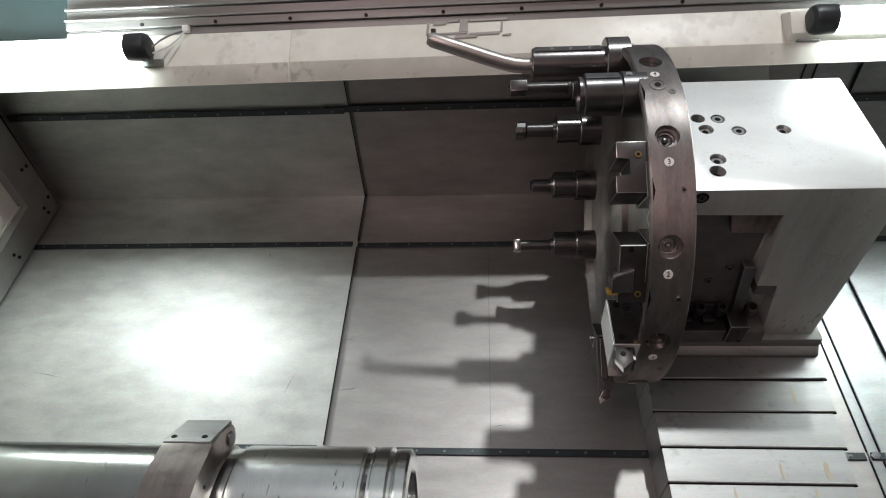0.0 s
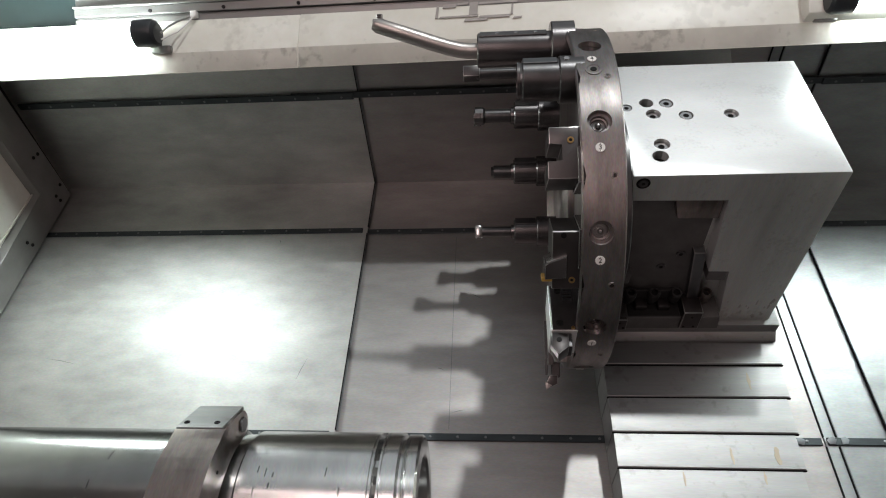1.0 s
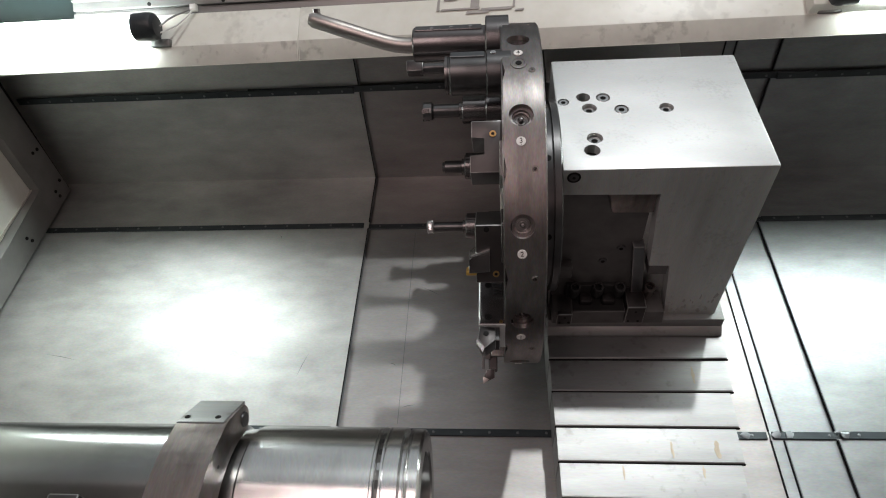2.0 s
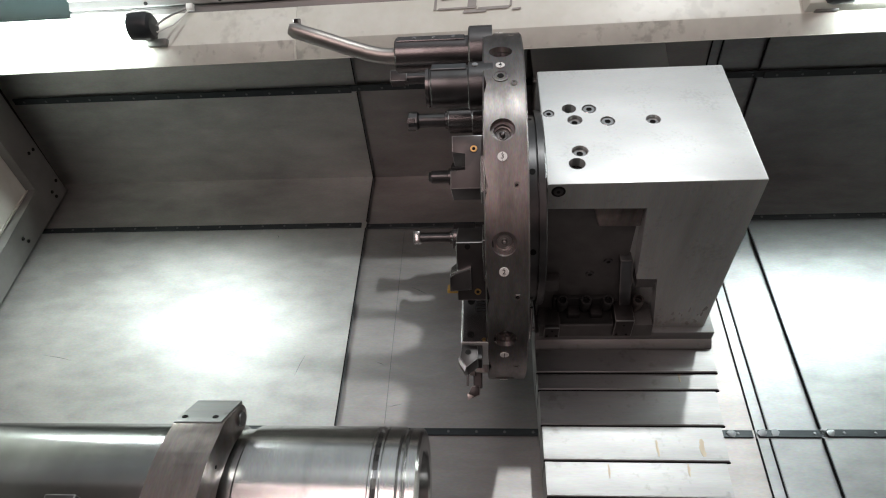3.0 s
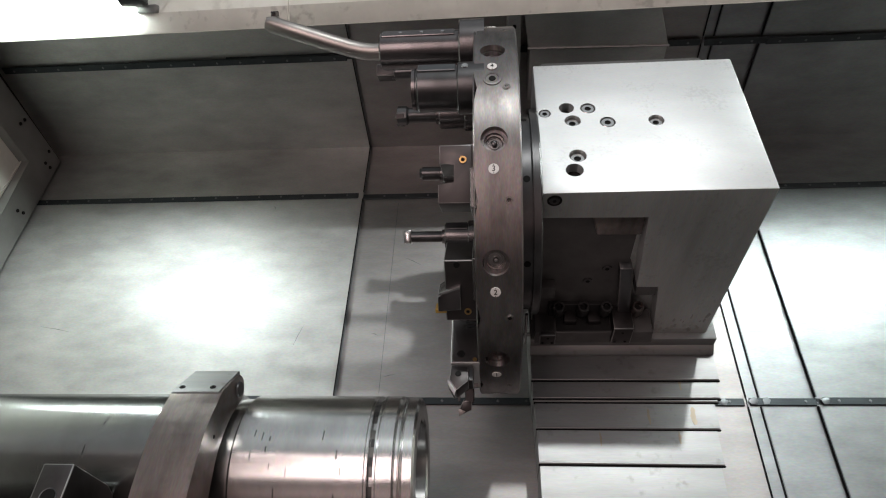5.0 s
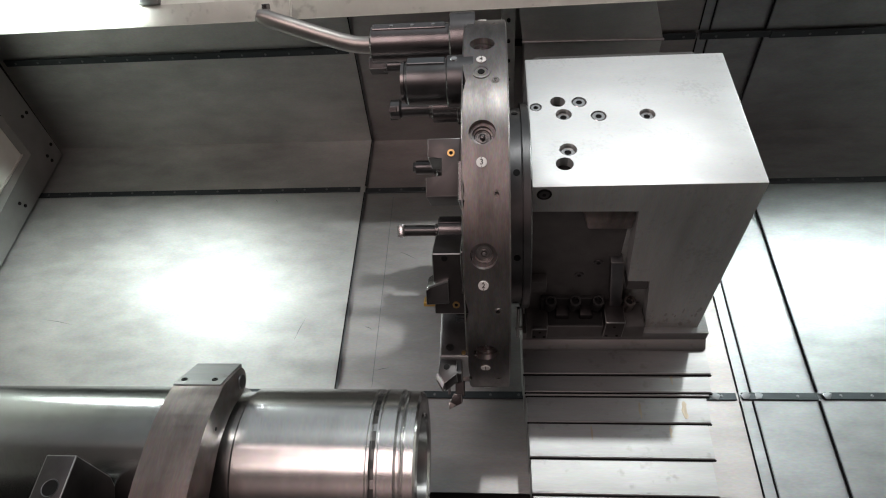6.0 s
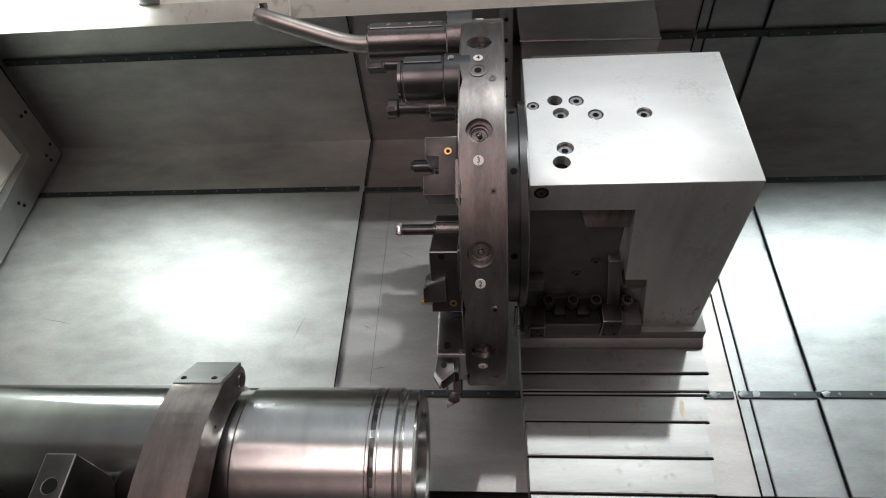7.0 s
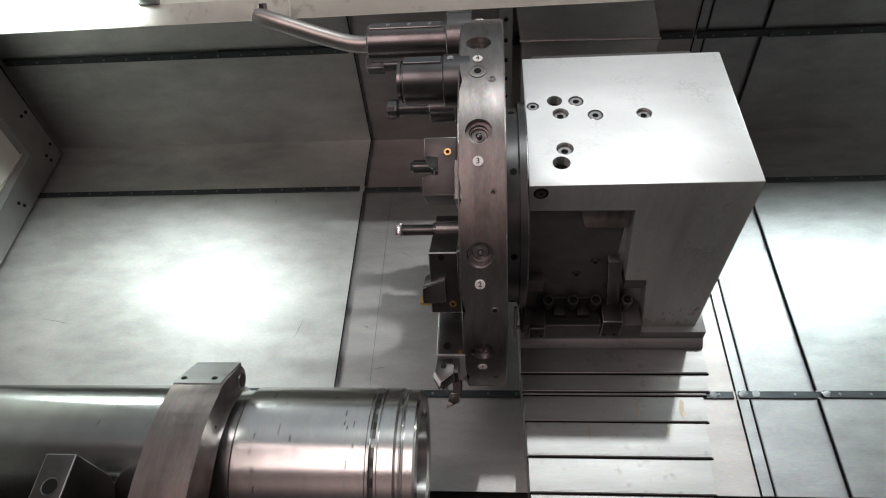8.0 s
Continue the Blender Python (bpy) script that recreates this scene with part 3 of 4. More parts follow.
def housing_body():
    bm = B()
    d = -0.040                                 # depth plane of the pocket
    notch = [(0.0, 0.069), (0.152, 0.066), (0.1645, -0.1115), (0.1995, -0.1125), (0.219, HZ0)]
    front = [(0.0, HZ1), (HX, HZ1), (HX, HZ0)] + notch[::-1]
    f = [bm.verts.new((x, HY0, z)) for x, z in front]
    bm.faces.new(f)
    back = [bm.verts.new((x, HY1, z)) for x, z in ((0, HZ1), (HX, HZ1), (HX, HZ0), (0, HZ0))]
    bm.faces.new(back[::-1])
    inner = [bm.verts.new((x, d, z)) for x, z in notch[::-1]] + [bm.verts.new((0, d, HZ0))]
    bm.faces.new(inner)                        # the pocket's rear
    nf = f[3:]                                 # notch, from low right to the upper left
    for i in range(4):
        bm.faces.new((nf[i], nf[i + 1], inner[i + 1], inner[i]))
    bm.faces.new((f[0], f[1], back[1], back[0]))
    bm.faces.new((f[1], f[2], back[2], back[1]))
    bm.faces.new((f[2], nf[0], inner[0], inner[5], back[3], back[2]))
    bm.faces.new((f[0], back[0], back[3], inner[5], inner[4], nf[4]))
    bmesh.ops.recalc_face_normals(bm, faces=bm.faces)
    edges = [e for e in bm.edges if e.calc_face_angle(0) > 0.6 and (e.verts[0].co.z > 0.1 or e.verts[1].co.z > 0.1)]
    bmesh.ops.bevel(bm, geom=edges, offset=0.0022, segments=2, affect="EDGES", profile=0.5)
    # the drilled top face
    top = max((f for f in bm.faces if f.normal.z > 0.99 and f.calc_center_median().z > HZ1 - 0.001), key=lambda f: f.calc_area())
    loop = list(top.verts)
    bm.faces.remove(top)
    flat, links, rows = [v.co.to_2d() for v in loop], [], list(loop)
    links += [(i, (i + 1) % len(loop)) for i in range(len(loop))]
    for x, y, r, deep, filled in TOP_HOLES:
        n0 = len(flat)
        ring = [bm.verts.new((x + r * math.cos(math.tau * k / 28), y + r * math.sin(math.tau * k / 28), HZ1)) for k in range(28)]
        low = [bm.verts.new((v.co.x, v.co.y, HZ1 - 0.016)) for v in ring]
        flat += [v.co.to_2d() for v in ring]
        rows += ring
        links += [(n0 + k, n0 + (k + 1) % 28) for k in range(28)]
        for k in range(28):
            bm.faces.new((ring[k], ring[(k + 1) % 28], low[(k + 1) % 28], low[k]))
    vs, _, fs, orig, _, _ = delaunay_2d_cdt(flat, links, [], 1, 1e-7)
    for f in fs:
        c = sum((vs[i] for i in f), Vector((0, 0))) / len(f)
        if all((c.x - x) ** 2 + (c.y - y) ** 2 > (r * 0.985) ** 2 for x, y, r, _, _ in TOP_HOLES):
            bm.faces.new([rows[orig[i][0]] for i in f])
    return bm


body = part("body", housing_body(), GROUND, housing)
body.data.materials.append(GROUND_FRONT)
# faces turned to the front take the darker, more streaked steel
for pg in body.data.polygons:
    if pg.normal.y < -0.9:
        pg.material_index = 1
part("pocket_liner", box(B(), 0.002, 0.149, -0.048, -0.0405, -0.26, 0.064), CAST, housing, "dark plate over the rear of the clamp pocket")
# lighter steel and slanted edge follow the patch of light on the casting
part("pocket_lit_patch", prism(B(), [(0.074, 0.064), (0.1505, 0.064), (0.152, 0.016), (0.086, 0.0175)], 1, -0.062, -0.048, 0.003), ARM, housing, "rough casting in the pocket, lighter and cut to the shape of the lit patch")
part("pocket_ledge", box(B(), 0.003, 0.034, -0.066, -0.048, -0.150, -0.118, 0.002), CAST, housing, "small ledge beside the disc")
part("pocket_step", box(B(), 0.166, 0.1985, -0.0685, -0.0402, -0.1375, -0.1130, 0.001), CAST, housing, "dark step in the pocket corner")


for x, y, r, deep, filled in TOP_HOLES:
    part("hole_floor", lathe(B(), [(-0.0165, r * 1.02), (-0.0160, r)], axis=2, seg=24), SOCKET, housing, "", pose(x, y, HZ1))
    if filled:
        h = part("screw", lathe(B(), [(-0.012, r * 0.84), (-0.0005, r * 0.84), (0.0, r * 0.78), (0.0, r * 0.40), (-0.003, r * 0.36)], axis=2, seg=28), BRIGHT, housing, "bright socket screw", pose(x, y, HZ1 - deep))
        part("socket", lathe(B(), [(-0.0032, r * 0.42), (-0.0026, r * 0.40)], axis=2, seg=6), SOCKET, h)
fs = part("front_screw", lathe(B(), [(0, 0.0105), (0.0008, 0.0105), (0.0009, 0.0085), (0.0003, 0.008)], axis=1, seg=28), SOCKET, housing, "dark recessed front screw", pose(0.017, HY0 - 0.0001, 0.106, 0, 0, 180))
part("screw", lathe(B(), [(0.0003, 0.0072), (0.0014, 0.007)], axis=1, seg=24), HOLDER, fs)
part("socket", lathe(B(), [(0.0013, 0.003), (0.0019, 0.0028)], axis=1, seg=6), SOCKET, fs)
# oily drips and grime over the foot of the housing's front
gr = random.Random(11)
for i in range(30):
    x, z = 0.217 + 0.085 * gr.random() ** 1.3, -0.258 + 0.052 * gr.random() ** 2.2
    w, hgt = gr.uniform(0.0010, 0.0040), gr.uniform(0.004, 0.016)
    part("grime", prism(B(), [(x - w, z), (x + w * 0.6, z - 0.001), (x + w, z + hgt * 0.6), (x - w * 0.2, z + hgt)], 1, HY0 - 0.0003, HY0 + 0.001), GRIME, housing)
# clamp screws and blocks in the pocket
part("clamp_bar", prism(B(), [(0.003, -0.224), (0.2085, -0.224), (0.2120, -0.262), (0.003, -0.262)], 1, -0.090, -0.041, 0.002), CAST, housing, "grey clamp bar")
for x in (0.0445, 0.087, 0.1265, 0.1800):
    c = part("clamp_screw", lathe(B(), [(-0.045, 0.0068), (-0.001, 0.0068), (0.0, 0.0105), (0.024, 0.0105), (0.026, 0.0092), (0.026, 0.0066), (0.017, 0.0062)], axis=2, seg=24), TRAY if x < 0.15 else ARM, housing, "socket-head clamp screw", pose(x, -0.057, -0.207, 12, 0, 0))
    part("socket", lathe(B(), [(0.0172, 0.0064), (0.0182, 0.0058)], axis=2, seg=6), SOCKET, c)
# near-black plates behind the clamp screws and on the bar; no recess is cut
part("screw_back_plate", box(B(), 0.028, 0.137, -0.0555, -0.047, -0.228, -0.186, 0.001, 1), TRAY, housing, "near-black plate behind the clamp screws")
part("bar_black_plate", box(B(), 0.041, 0.136, -0.088, -0.0555, -0.2255, -0.2225, 0.001, 1), TRAY, housing, "thin near-black plate on the clamp bar")
for x in (0.0655, 0.107):
    part("spacer", box(B(), x - 0.011, x + 0.011, -0.075, -0.041, -0.234, -0.210, 0.002), BLOCK, housing, "dark spacer block")
part("clamp_lever", prism(B(), [(0.1325, -0.070), (0.1530, -0.070), (0.1735, -0.236), (0.1515, -0.236)], 1, -0.062, -0.041, 0.002, worn_glint=True), DULL, housing, "upright clamp lever")
part("clamp_block", box(B(), 0.137, 0.172, -0.097, -0.05, -0.252, -0.200, 0.002, worn_glint=True), BLOCK, housing, "small dark clamp block")
part("clamp_block", box(B(), 0.011, 0.040, -0.096, -0.05, -0.258, -0.224, 0.002, worn_glint=True), BLOCK, housing, "small dark clamp block")
for x, y, z in ((0.144, -0.0975, -0.244), (0.162, -0.0975, -0.244), (0.017, -0.0965, -0.250), (0.034, -0.0965, -0.250), (0.026, -0.0965, -0.234), (0.154, -0.0975, -0.214)):
    part("block_hole", lathe(B(), [(0, 0.0026), (0.0008, 0.0022)], axis=1, seg=10), SOCKET, housing, "", pose(x, y + 0.0004, z, 0, 0, 180))
for x, z in ((0.0886, -0.1226), (0.1163, -0.0875)):
    s = part("plug", lathe(B(), [(0, 0.008), (0.002, 0.0075), (0.002, 0.004)], axis=1, seg=20), HOLDER, housing, "flat round plug", pose(x, -0.048, z, 0, 0, 180))
    part("plug_bore", lathe(B(), [(0.0015, 0.0040), (0.0022, 0.0034)], axis=1, seg=12), SOCKET, s)
part("flange", lathe(B(), [(-0.034, 0.150), (-0.030, 0.158), (-0.012, 0.158), (-0.012, 0.166), (-0.002, 0.166), (0.0, 0.164)], seg=72), HOLDER, housing, "dark round bearing flange", pose(0.0006, 0.0217, -0.0254))
for k in range(8):
    a = radians(22 + 45 * k)
    part("flange_hole", lathe(B(), [(-0.004, 0.0055), (0.0005, 0.005)], axis=2, seg=14), SOCKET, housing, "", pose(0.0006, 0.0217, -0.0254) @ Matrix.Rotation(-a, 4, "X") @ pose(-0.021, 0, 0.158))
slide = thing("slide_plate", "ground steel slide plate under the turret housing", "machine slide", pose(0, 0, 0))
part("plate", box(B(), -0.003, 0.330, -0.082, 0.30, -0.3045, HZ0, 0.002), COVER, slide)
part("wiper_lip", prism(B(), [(-0.0815, -0.285), (-0.094, -0.2985), (-0.094, -0.3045), (-0.0815, -0.3045)], 0, -0.003, 0.330, 0.0008), COVER, slide, "bevelled front lip")
part("rear_column", box(B(), 0.02, 0.30, 0.212, 0.30, HZ0, 0.06, 0.004), CAST, slide, "dark casting behind the housing")
part("oil_pipe", tube(B(), [(-0.012, -0.072, -0.190), (-0.012, -0.076, -0.262), (-0.012, -0.077, -0.284)], 0.0028, 10), BRIGHT, slide, "thin bright oil pipe")
part("grease_pin", lathe(B(), [(-0.012, 0.004), (0.0, 0.004)], seg=12), BRIGHT, slide, "short grease nipple", pose(-0.003, -0.06, -0.282))

# telescopic cover below the housing: each plate overlaps the next
cover_plates = []
sr = random.Random(3)
STAINS = {1: ((0.262, 0.014, 0.049, 0.004),), 3: ((0.200, 0.006, 0.036, 0.0035), (0.277, 0.007, 0.039, 0.007)), 4: ((0.112, 0.03, 0.055, 0.0025), (0.247, 0.035, 0.057, 0.003))}
edges_end = (-0.1405, -0.174, -0.1795, -0.2272, -0.2885, -0.348, -0.41)
rights = (0.331, 0.327, 0.322, 0.317, 0.312, 0.307, 0.303)
for i, (ye, xr) in enumerate(zip(edges_end, rights)):
    zt = -0.306 - 0.0045 * (0, 1, 1.6, 2.3, 3, 4, 5)[i]
    cp = thing("telescopic_plate", "bent steel plate of the telescopic slide cover, with coolant stains", "machine cover", pose(0, ye, 0), "telescopic slide cover")
    x0 = -0.002 + 0.0015 * i
    bm = B()
    prism(bm, [(x0, zt), (xr, zt), (xr, PZ + 0.002), (xr - 0.003, PZ + 0.002), (xr - 0.003, zt - 0.003), (x0 + 0.003, zt - 0.003), (x0 + 0.003, PZ + 0.002), (x0, PZ + 0.002)], 1, 0.0, 0.15)
    part("sheet", bm, COVER, cp)
    part("wiper_edge", box(B(), x0 - 0.001, xr + 0.002, -0.0032, -0.0008, zt - 0.0062, zt - 0.0012, 0.0008, 1), RUBBER, cp, "dark rubber wiper edge")
    part("front_lip", tube(B(), [(x0, 0.0012, zt - 0.0020), (xr, 0.0012, zt - 0.0020)], 0.0026, 12), COVER, cp, "rounded bright front edge")
    for x, ya, yb, w in STAINS.get(i, ()):
        left = [(x - w * 0.75 * sr.uniform(0.4, 1.2) * (0.25 + 0.85 * math.sin(math.pi * (k + 0.3) / 6.6)), ya + (yb - ya) * k / 6) for k in range(7)]
        right = [(x + w * 0.75 * sr.uniform(0.4, 1.2) * (0.25 + 0.85 * math.sin(math.pi * (k + 0.3) / 6.6)), ya + (yb - ya) * k / 6) for k in range(7)]
        part("stain", prism(B(), left + right[::-1], 2, zt + 0.0001, zt + 0.0005), RUST, cp, "tan coolant stain")
    cover_plates.append(cp)

# ---- the turret with its twelve stations ----
TURRET_AT = (0.0016, 0.0217, -0.0254)          # the turret's axis in the carriage
turret = thing("turret", "dark turned steel twelve-station tool turret with numbered rim", "tool turret", pose(*TURRET_AT))
turret.scale = (1.033,) * 3
FX, TR = -0.090, 0.280


def turret_disc():
    """The disc, its rim drilled with twelve ports."""
    bm = lathe(B(), [(-0.033, 0.05), (-0.033, TR - 0.002), (-0.035, TR)], seg=144, caps=False)
    lathe(bm, [(FX + 0.002, TR), (FX, TR - 0.002), (FX, 0.268), (FX + 0.014, 0.258), (FX + 0.014, 0.05)], seg=144, caps=False)
    xa, xb, xc, rp, nn = FX + 0.002, -0.035, -0.065, 0.0160, 48
    half = radians(15) * TR

    def bent(x, s, a, r=TR):
        g = a + s / TR
        return bm.verts.new((x, r * math.sin(g), r * math.cos(g)))
    for k in range(12):
        a = radians(7.7 - 30 * k)
        rows = []
        for i in range(nn):
            g = math.tau * i / nn + math.pi / 4
            c, s = math.cos(g), math.sin(g)
            lim = min((xb - xc) / c if c > 1e-6 else ((xa - xc) / c if c < -1e-6 else 9), half / abs(s) if abs(s) > 1e-6 else 9)
            hole = bent(xc + rp * c, rp * s, a)
            mids = [bent(xc + (rp + (lim - rp) * f) * c, (rp + (lim - rp) * f) * s, a) for f in (0.25, 0.5, 0.75, 1.0)]
            lows = [bent(xc + q * c, q * s, a, h) for q, h in ((rp, TR - 0.0075), (0.0120, TR - 0.0080), (0.0118, TR - 0.0125), (0.010, TR - 0.013), (0.0098, TR - 0.022))]
            rows.append(lows[::-1] + [hole] + mids)
        for i in range(nn):
            p, q = rows[i], rows[(i + 1) % nn]
            for m in range(len(p) - 1):
                bm.faces.new((p[m], q[m], q[m + 1], p[m + 1]))
        # the corners between the last ray ends
        for sx, sy in ((xb, 1), (xa, 1), (xa, -1), (xb, -1)):
            cands = sorted(range(nn), key=lambda i: (rows[i][-1].co - Vector((sx, TR * math.sin(a + sy * half / TR), TR * math.cos(a + sy * half / TR)))).length)
            i0, i1 = cands[0], cands[1]
            if abs(i0 - i1) in (1, nn - 1):
                cv = bent(sx, sy * half, a)
                bm.faces.new((rows[i0][-1], rows[i1][-1], cv))
    bmesh.ops.remove_doubles(bm, verts=bm.verts, dist=1e-6)
    return bm


disc = part("disc", turret_disc(), TURRET, turret)
# true round normals on the rim
dm, turns = disc.data, []
for pg in dm.polygons:
    on_rim = abs(pg.normal.x) < 0.3 and all(dm.vertices[v].co.yz.length > TR - 0.0003 for v in pg.vertices)
    for li in pg.loop_indices:
        co = dm.vertices[dm.loops[li].vertex_index].co
        turns.append(Vector((0, co.y, co.z)).normalized() if on_rim else Vector(dm.corner_normals[li].vector))
dm.normals_split_custom_set(turns)
part("hub_cover", lathe(B(), [(FX + 0.014, 0.085), (FX + 0.004, 0.085), (FX + 0.002, 0.08)], seg=48), TURRET, turret, "round hub cover")


def rim(a, x, r=TR):
    """A pose on the rim: z outwards, x along the axis, at the angle a."""
    return Matrix.Rotation(-radians(a), 4, "X") @ pose(x, 0, r)


face_m = Matrix.Rotation(radians(45), 4, "X") @ pose(FX + 0.014, 0, 0.212)
for y, z in ((-0.026, -0.006), (-0.026, 0.008), (0.026, -0.006), (0.026, 0.008)):
    part("face_screw", lathe(B(), [(0.0, 0.0024), (-0.0014, 0.0020)], axis=0, seg=10), BRIGHT, turret, "", face_m @ pose(0, y, z))
part("maker_mark", prism(B(), [(0.0, 0.010), (0.012, 0.0), (0.0, -0.010), (-0.012, 0.0), (-0.009, 0.0), (0.0, -0.0075), (0.009, 0.0), (0.0, 0.0075), (-0.009, 0.0), (-0.012, 0.0005)], 0, -0.0006, 0.0), GROUND, turret, "plain engraved diamond mark", face_m)
for k in range(12):
    a = 0.2 - 30 * k
    # the plug's bright colour stands for the glint inside its port
    part("port_plug", lathe(B(), [(-0.0215, 0.0097), (-0.0165, 0.0094), (-0.0165, 0.0082), (-0.0178, 0.0080), (-0.0178, 0.0066), (-0.0160, 0.0064), (-0.0160, 0.0052), (-0.0180, 0.0050)], axis=2, seg=28), GLINT, turret, "turned plug deep in its port", rim(a + 7.5, -0.065))
    part("plug_pin", lathe(B(), [(-0.0180, 0.0036), (-0.0125, 0.0034), (-0.0112, 0.0022), (-0.0110, 0.0008)], axis=2, seg=16), BRIGHT if k % 2 == 0 else BLACK, turret, "round pin of the plug", rim(a + 7.5, -0.065))
    if k != 0:
        n = part("number_badge", lathe(B(), [(0, 0.0062), (0.0010, 0.0062), (0.0012, 0.0058)], axis=2, seg=28), WHITE, turret, "white badge with a station number", rim(a, -0.066))
    else:
        n = part("number_badge", lathe(B(), [(0, 0.0062), (0.0010, 0.0062), (0.0012, 0.0058)], axis=2, seg=28), WHITE, turret, "white badge with a station number", rim(a, -0.066))
        part("port_screw", lathe(B(), [(0, 0.0115), (0.0008, 0.011), (0.0010, 0.0085), (0.0004, 0.008), (0.0004, 0.0035)], axis=2, seg=28), TURRET, turret, "flat port screw", rim(a - 4.6, -0.066))
        part("port_socket", lathe(B(), [(0.0004, 0.0045), (0.0012, 0.0040)], axis=2, seg=12), SOCKET, turret, "", rim(a - 4.6, -0.066))
    digit = {0: "4", 1: "3", 2: "2", 3: "1"}.get(k)
    if digit:
        cu = bpy.data.curves.new("number", "FONT")
        cu.body, cu.size, cu.align_x, cu.align_y = digit, 0.0092, "CENTER", "CENTER"
        cu.extrude, cu.offset = 0.0002, 0.00005
        cu.materials.append(INK)
        t_ob = new("number", cu)
        t_ob.parent, t_ob.matrix_basis = n, pose(0, 0, 0.0014)
    for y in (-0.0049, 0.0049):
        part("badge_pin", lathe(B(), [(0.0011, 0.0006), (0.0015, 0.0005)], axis=2, seg=8), INK, n, "", pose(0, y, 0))
    s = part("set_screw", lathe(B(), [(0, 0.0052), (0.0004, 0.0050), (0.0004, 0.0042), (-0.0002, 0.0040), (0.0006, 0.0033), (0.0006, 0.0022)], axis=2, seg=18), TURRET, turret, "small set screw", rim(a - 7.5, -0.049))
    part("socket", lathe(B(), [(0.0002, 0.0030), (0.0006, 0.0026)], axis=2, seg=8), SOCKET, s)


def station(a, r=0.24):
    """A pose on the face at the angle a: x away from the face, y round the disc (downwards in view), z outwards."""
    m = Matrix.Rotation(-radians(a), 4, "X") @ Matrix.Translation((FX, 0, r))
    return m @ Matrix(((-1, 0, 0, 0), (0, -1, 0, 0), (0, 0, 1, 0), (0, 0, 0, 1)))


def round_holder(a, r=0.24, rf=0.031, lf=0.026, rb=0.026, lb=0.046, rt=0.011, lt=0.075, flat=True, x0=-0.014, mat=None):
    """A round-shank tool holder: flange, collar and body, with its bar."""
    h = part("tool_holder", lathe(B(), [(x0, rf), (lf - 0.0015, rf), (lf, rf - 0.0015), (lf, rb), (lf + lb - 0.002, rb), (lf + lb, rb - 0.002), (lf + lb, rt * 1.3), (lf + lb + 0.006, rt * 1.25), (lf + lb + 0.007, rt * 0.9)], seg=40),
             mat or BLACK, turret, "black round-shank tool holder", station(a, r))
    if flat:
        part("clamp_flat", box(B(), lf + 0.002, lf + lb - 0.002, -0.010, 0.010, rb - 0.0025, rb + 0.0012, 0.0005, 1), HOLDER, h, "", Matrix.Rotation(radians(13 - a), 4, "X"))
    bar = part("bar", lathe(B(), [(lf + lb, rt), (lf + lb + lt - 0.001, rt), (lf + lb + lt, rt * 0.9)], seg=24), HOLDER, h, "steel boring bar")
    return h, bar, lf + lb + lt


# far side of the disc
h, b, e = round_holder(150.2, lt=0.070)
part("bar_head", box(B(), e - 0.004, e + 0.012, -0.013, 0.013, -0.012, 0.012, 0.004, worn_glint=True), BRIGHT, h, "bright worn bar head")
h, b, e = round_holder(120.2, lt=0.042, rt=0.0135)
part("collet_nose", lathe(B(), [(e - 0.03, 0.0105), (e + 0.004, 0.0105), (e + 0.005, 0.009)], seg=6), HOLDER, h, "hexagonal nose")
h, b, e = round_holder(90.2, lt=0.060, rt=0.0135)
part("cutter_head", lathe(B(), [(e - 0.004, 0.014), (e, 0.018), (e + 0.016, 0.018), (e + 0.018, 0.014)], seg=12), HOLDER, h, "indexable cutter head")
for k in range(3):
    part("insert", box(B(), e + 0.004, e + 0.019, -0.005, 0.005, 0.014, 0.0185, 0.001, 1), BLACK, h, "small cutting insert", Matrix.Rotation(radians(100 * k + 20), 4, "X"))
h, b, e = round_holder(60.2, lt=0.085, rt=0.010, rb=0.022, lb=0.03)
part("bar_head", box(B(), e - 0.006, e + 0.024, -0.0125, 0.0125, -0.009, 0.011, 0.0012, worn_glint=True), BLOCK, h, "square bar head")
part("insert", box(B(), e + 0.006, e + 0.026, -0.017, -0.008, 0.009, 0.0125, 0.001, 1), BLACK, h, "dark insert")
# long bent boring bar
h = part("tool_holder", lathe(B(), [(-0.014, 0.040), (0.020, 0.040), (0.022, 0.038), (0.022, 0.0265), (0.134, 0.0265), (0.136, 0.0245), (0.136, 0.017)], seg=40), BLACK, turret, "long black round tool holder", station(30.2, 0.253))
part("clamp_flat", box(B(), 0.028, 0.132, -0.008, 0.008, 0.0235, 0.0275, 0.0008, 1), BLACK, h, "", Matrix.Rotation(radians(-22), 4, "X"))
for x in (0.045, 0.075, 0.105):
    part("clamp_screw", lathe(B(), [(0.0272, 0.003), (0.0285, 0.0026)], axis=2, seg=12), BRIGHT, h, "", Matrix.Rotation(radians(-22), 4, "X") @ pose(x, 0, 0))
bend = [(0.130, 0, 0), (0.148, 0, 0), (0.164, 0, 0.002), (0.182, 0, 0.0065), (0.21, 0, 0.0155), (0.255, 0, 0.031), (0.294, 0, 0.044), (0.301, 0, 0.0465)]
part("bent_bar", tube(B(), bend, [0.0122] * 6 + [0.0118, 0.0085], 24), BAR, h, "bent bright boring bar")
part("bar_head", box(B(), -0.006, 0.012, -0.013, -0.002, -0.007, 0.007, 0.002, worn_glint=True), BAR, h, "cutting head", pose(0.291, -0.003, 0.0475))
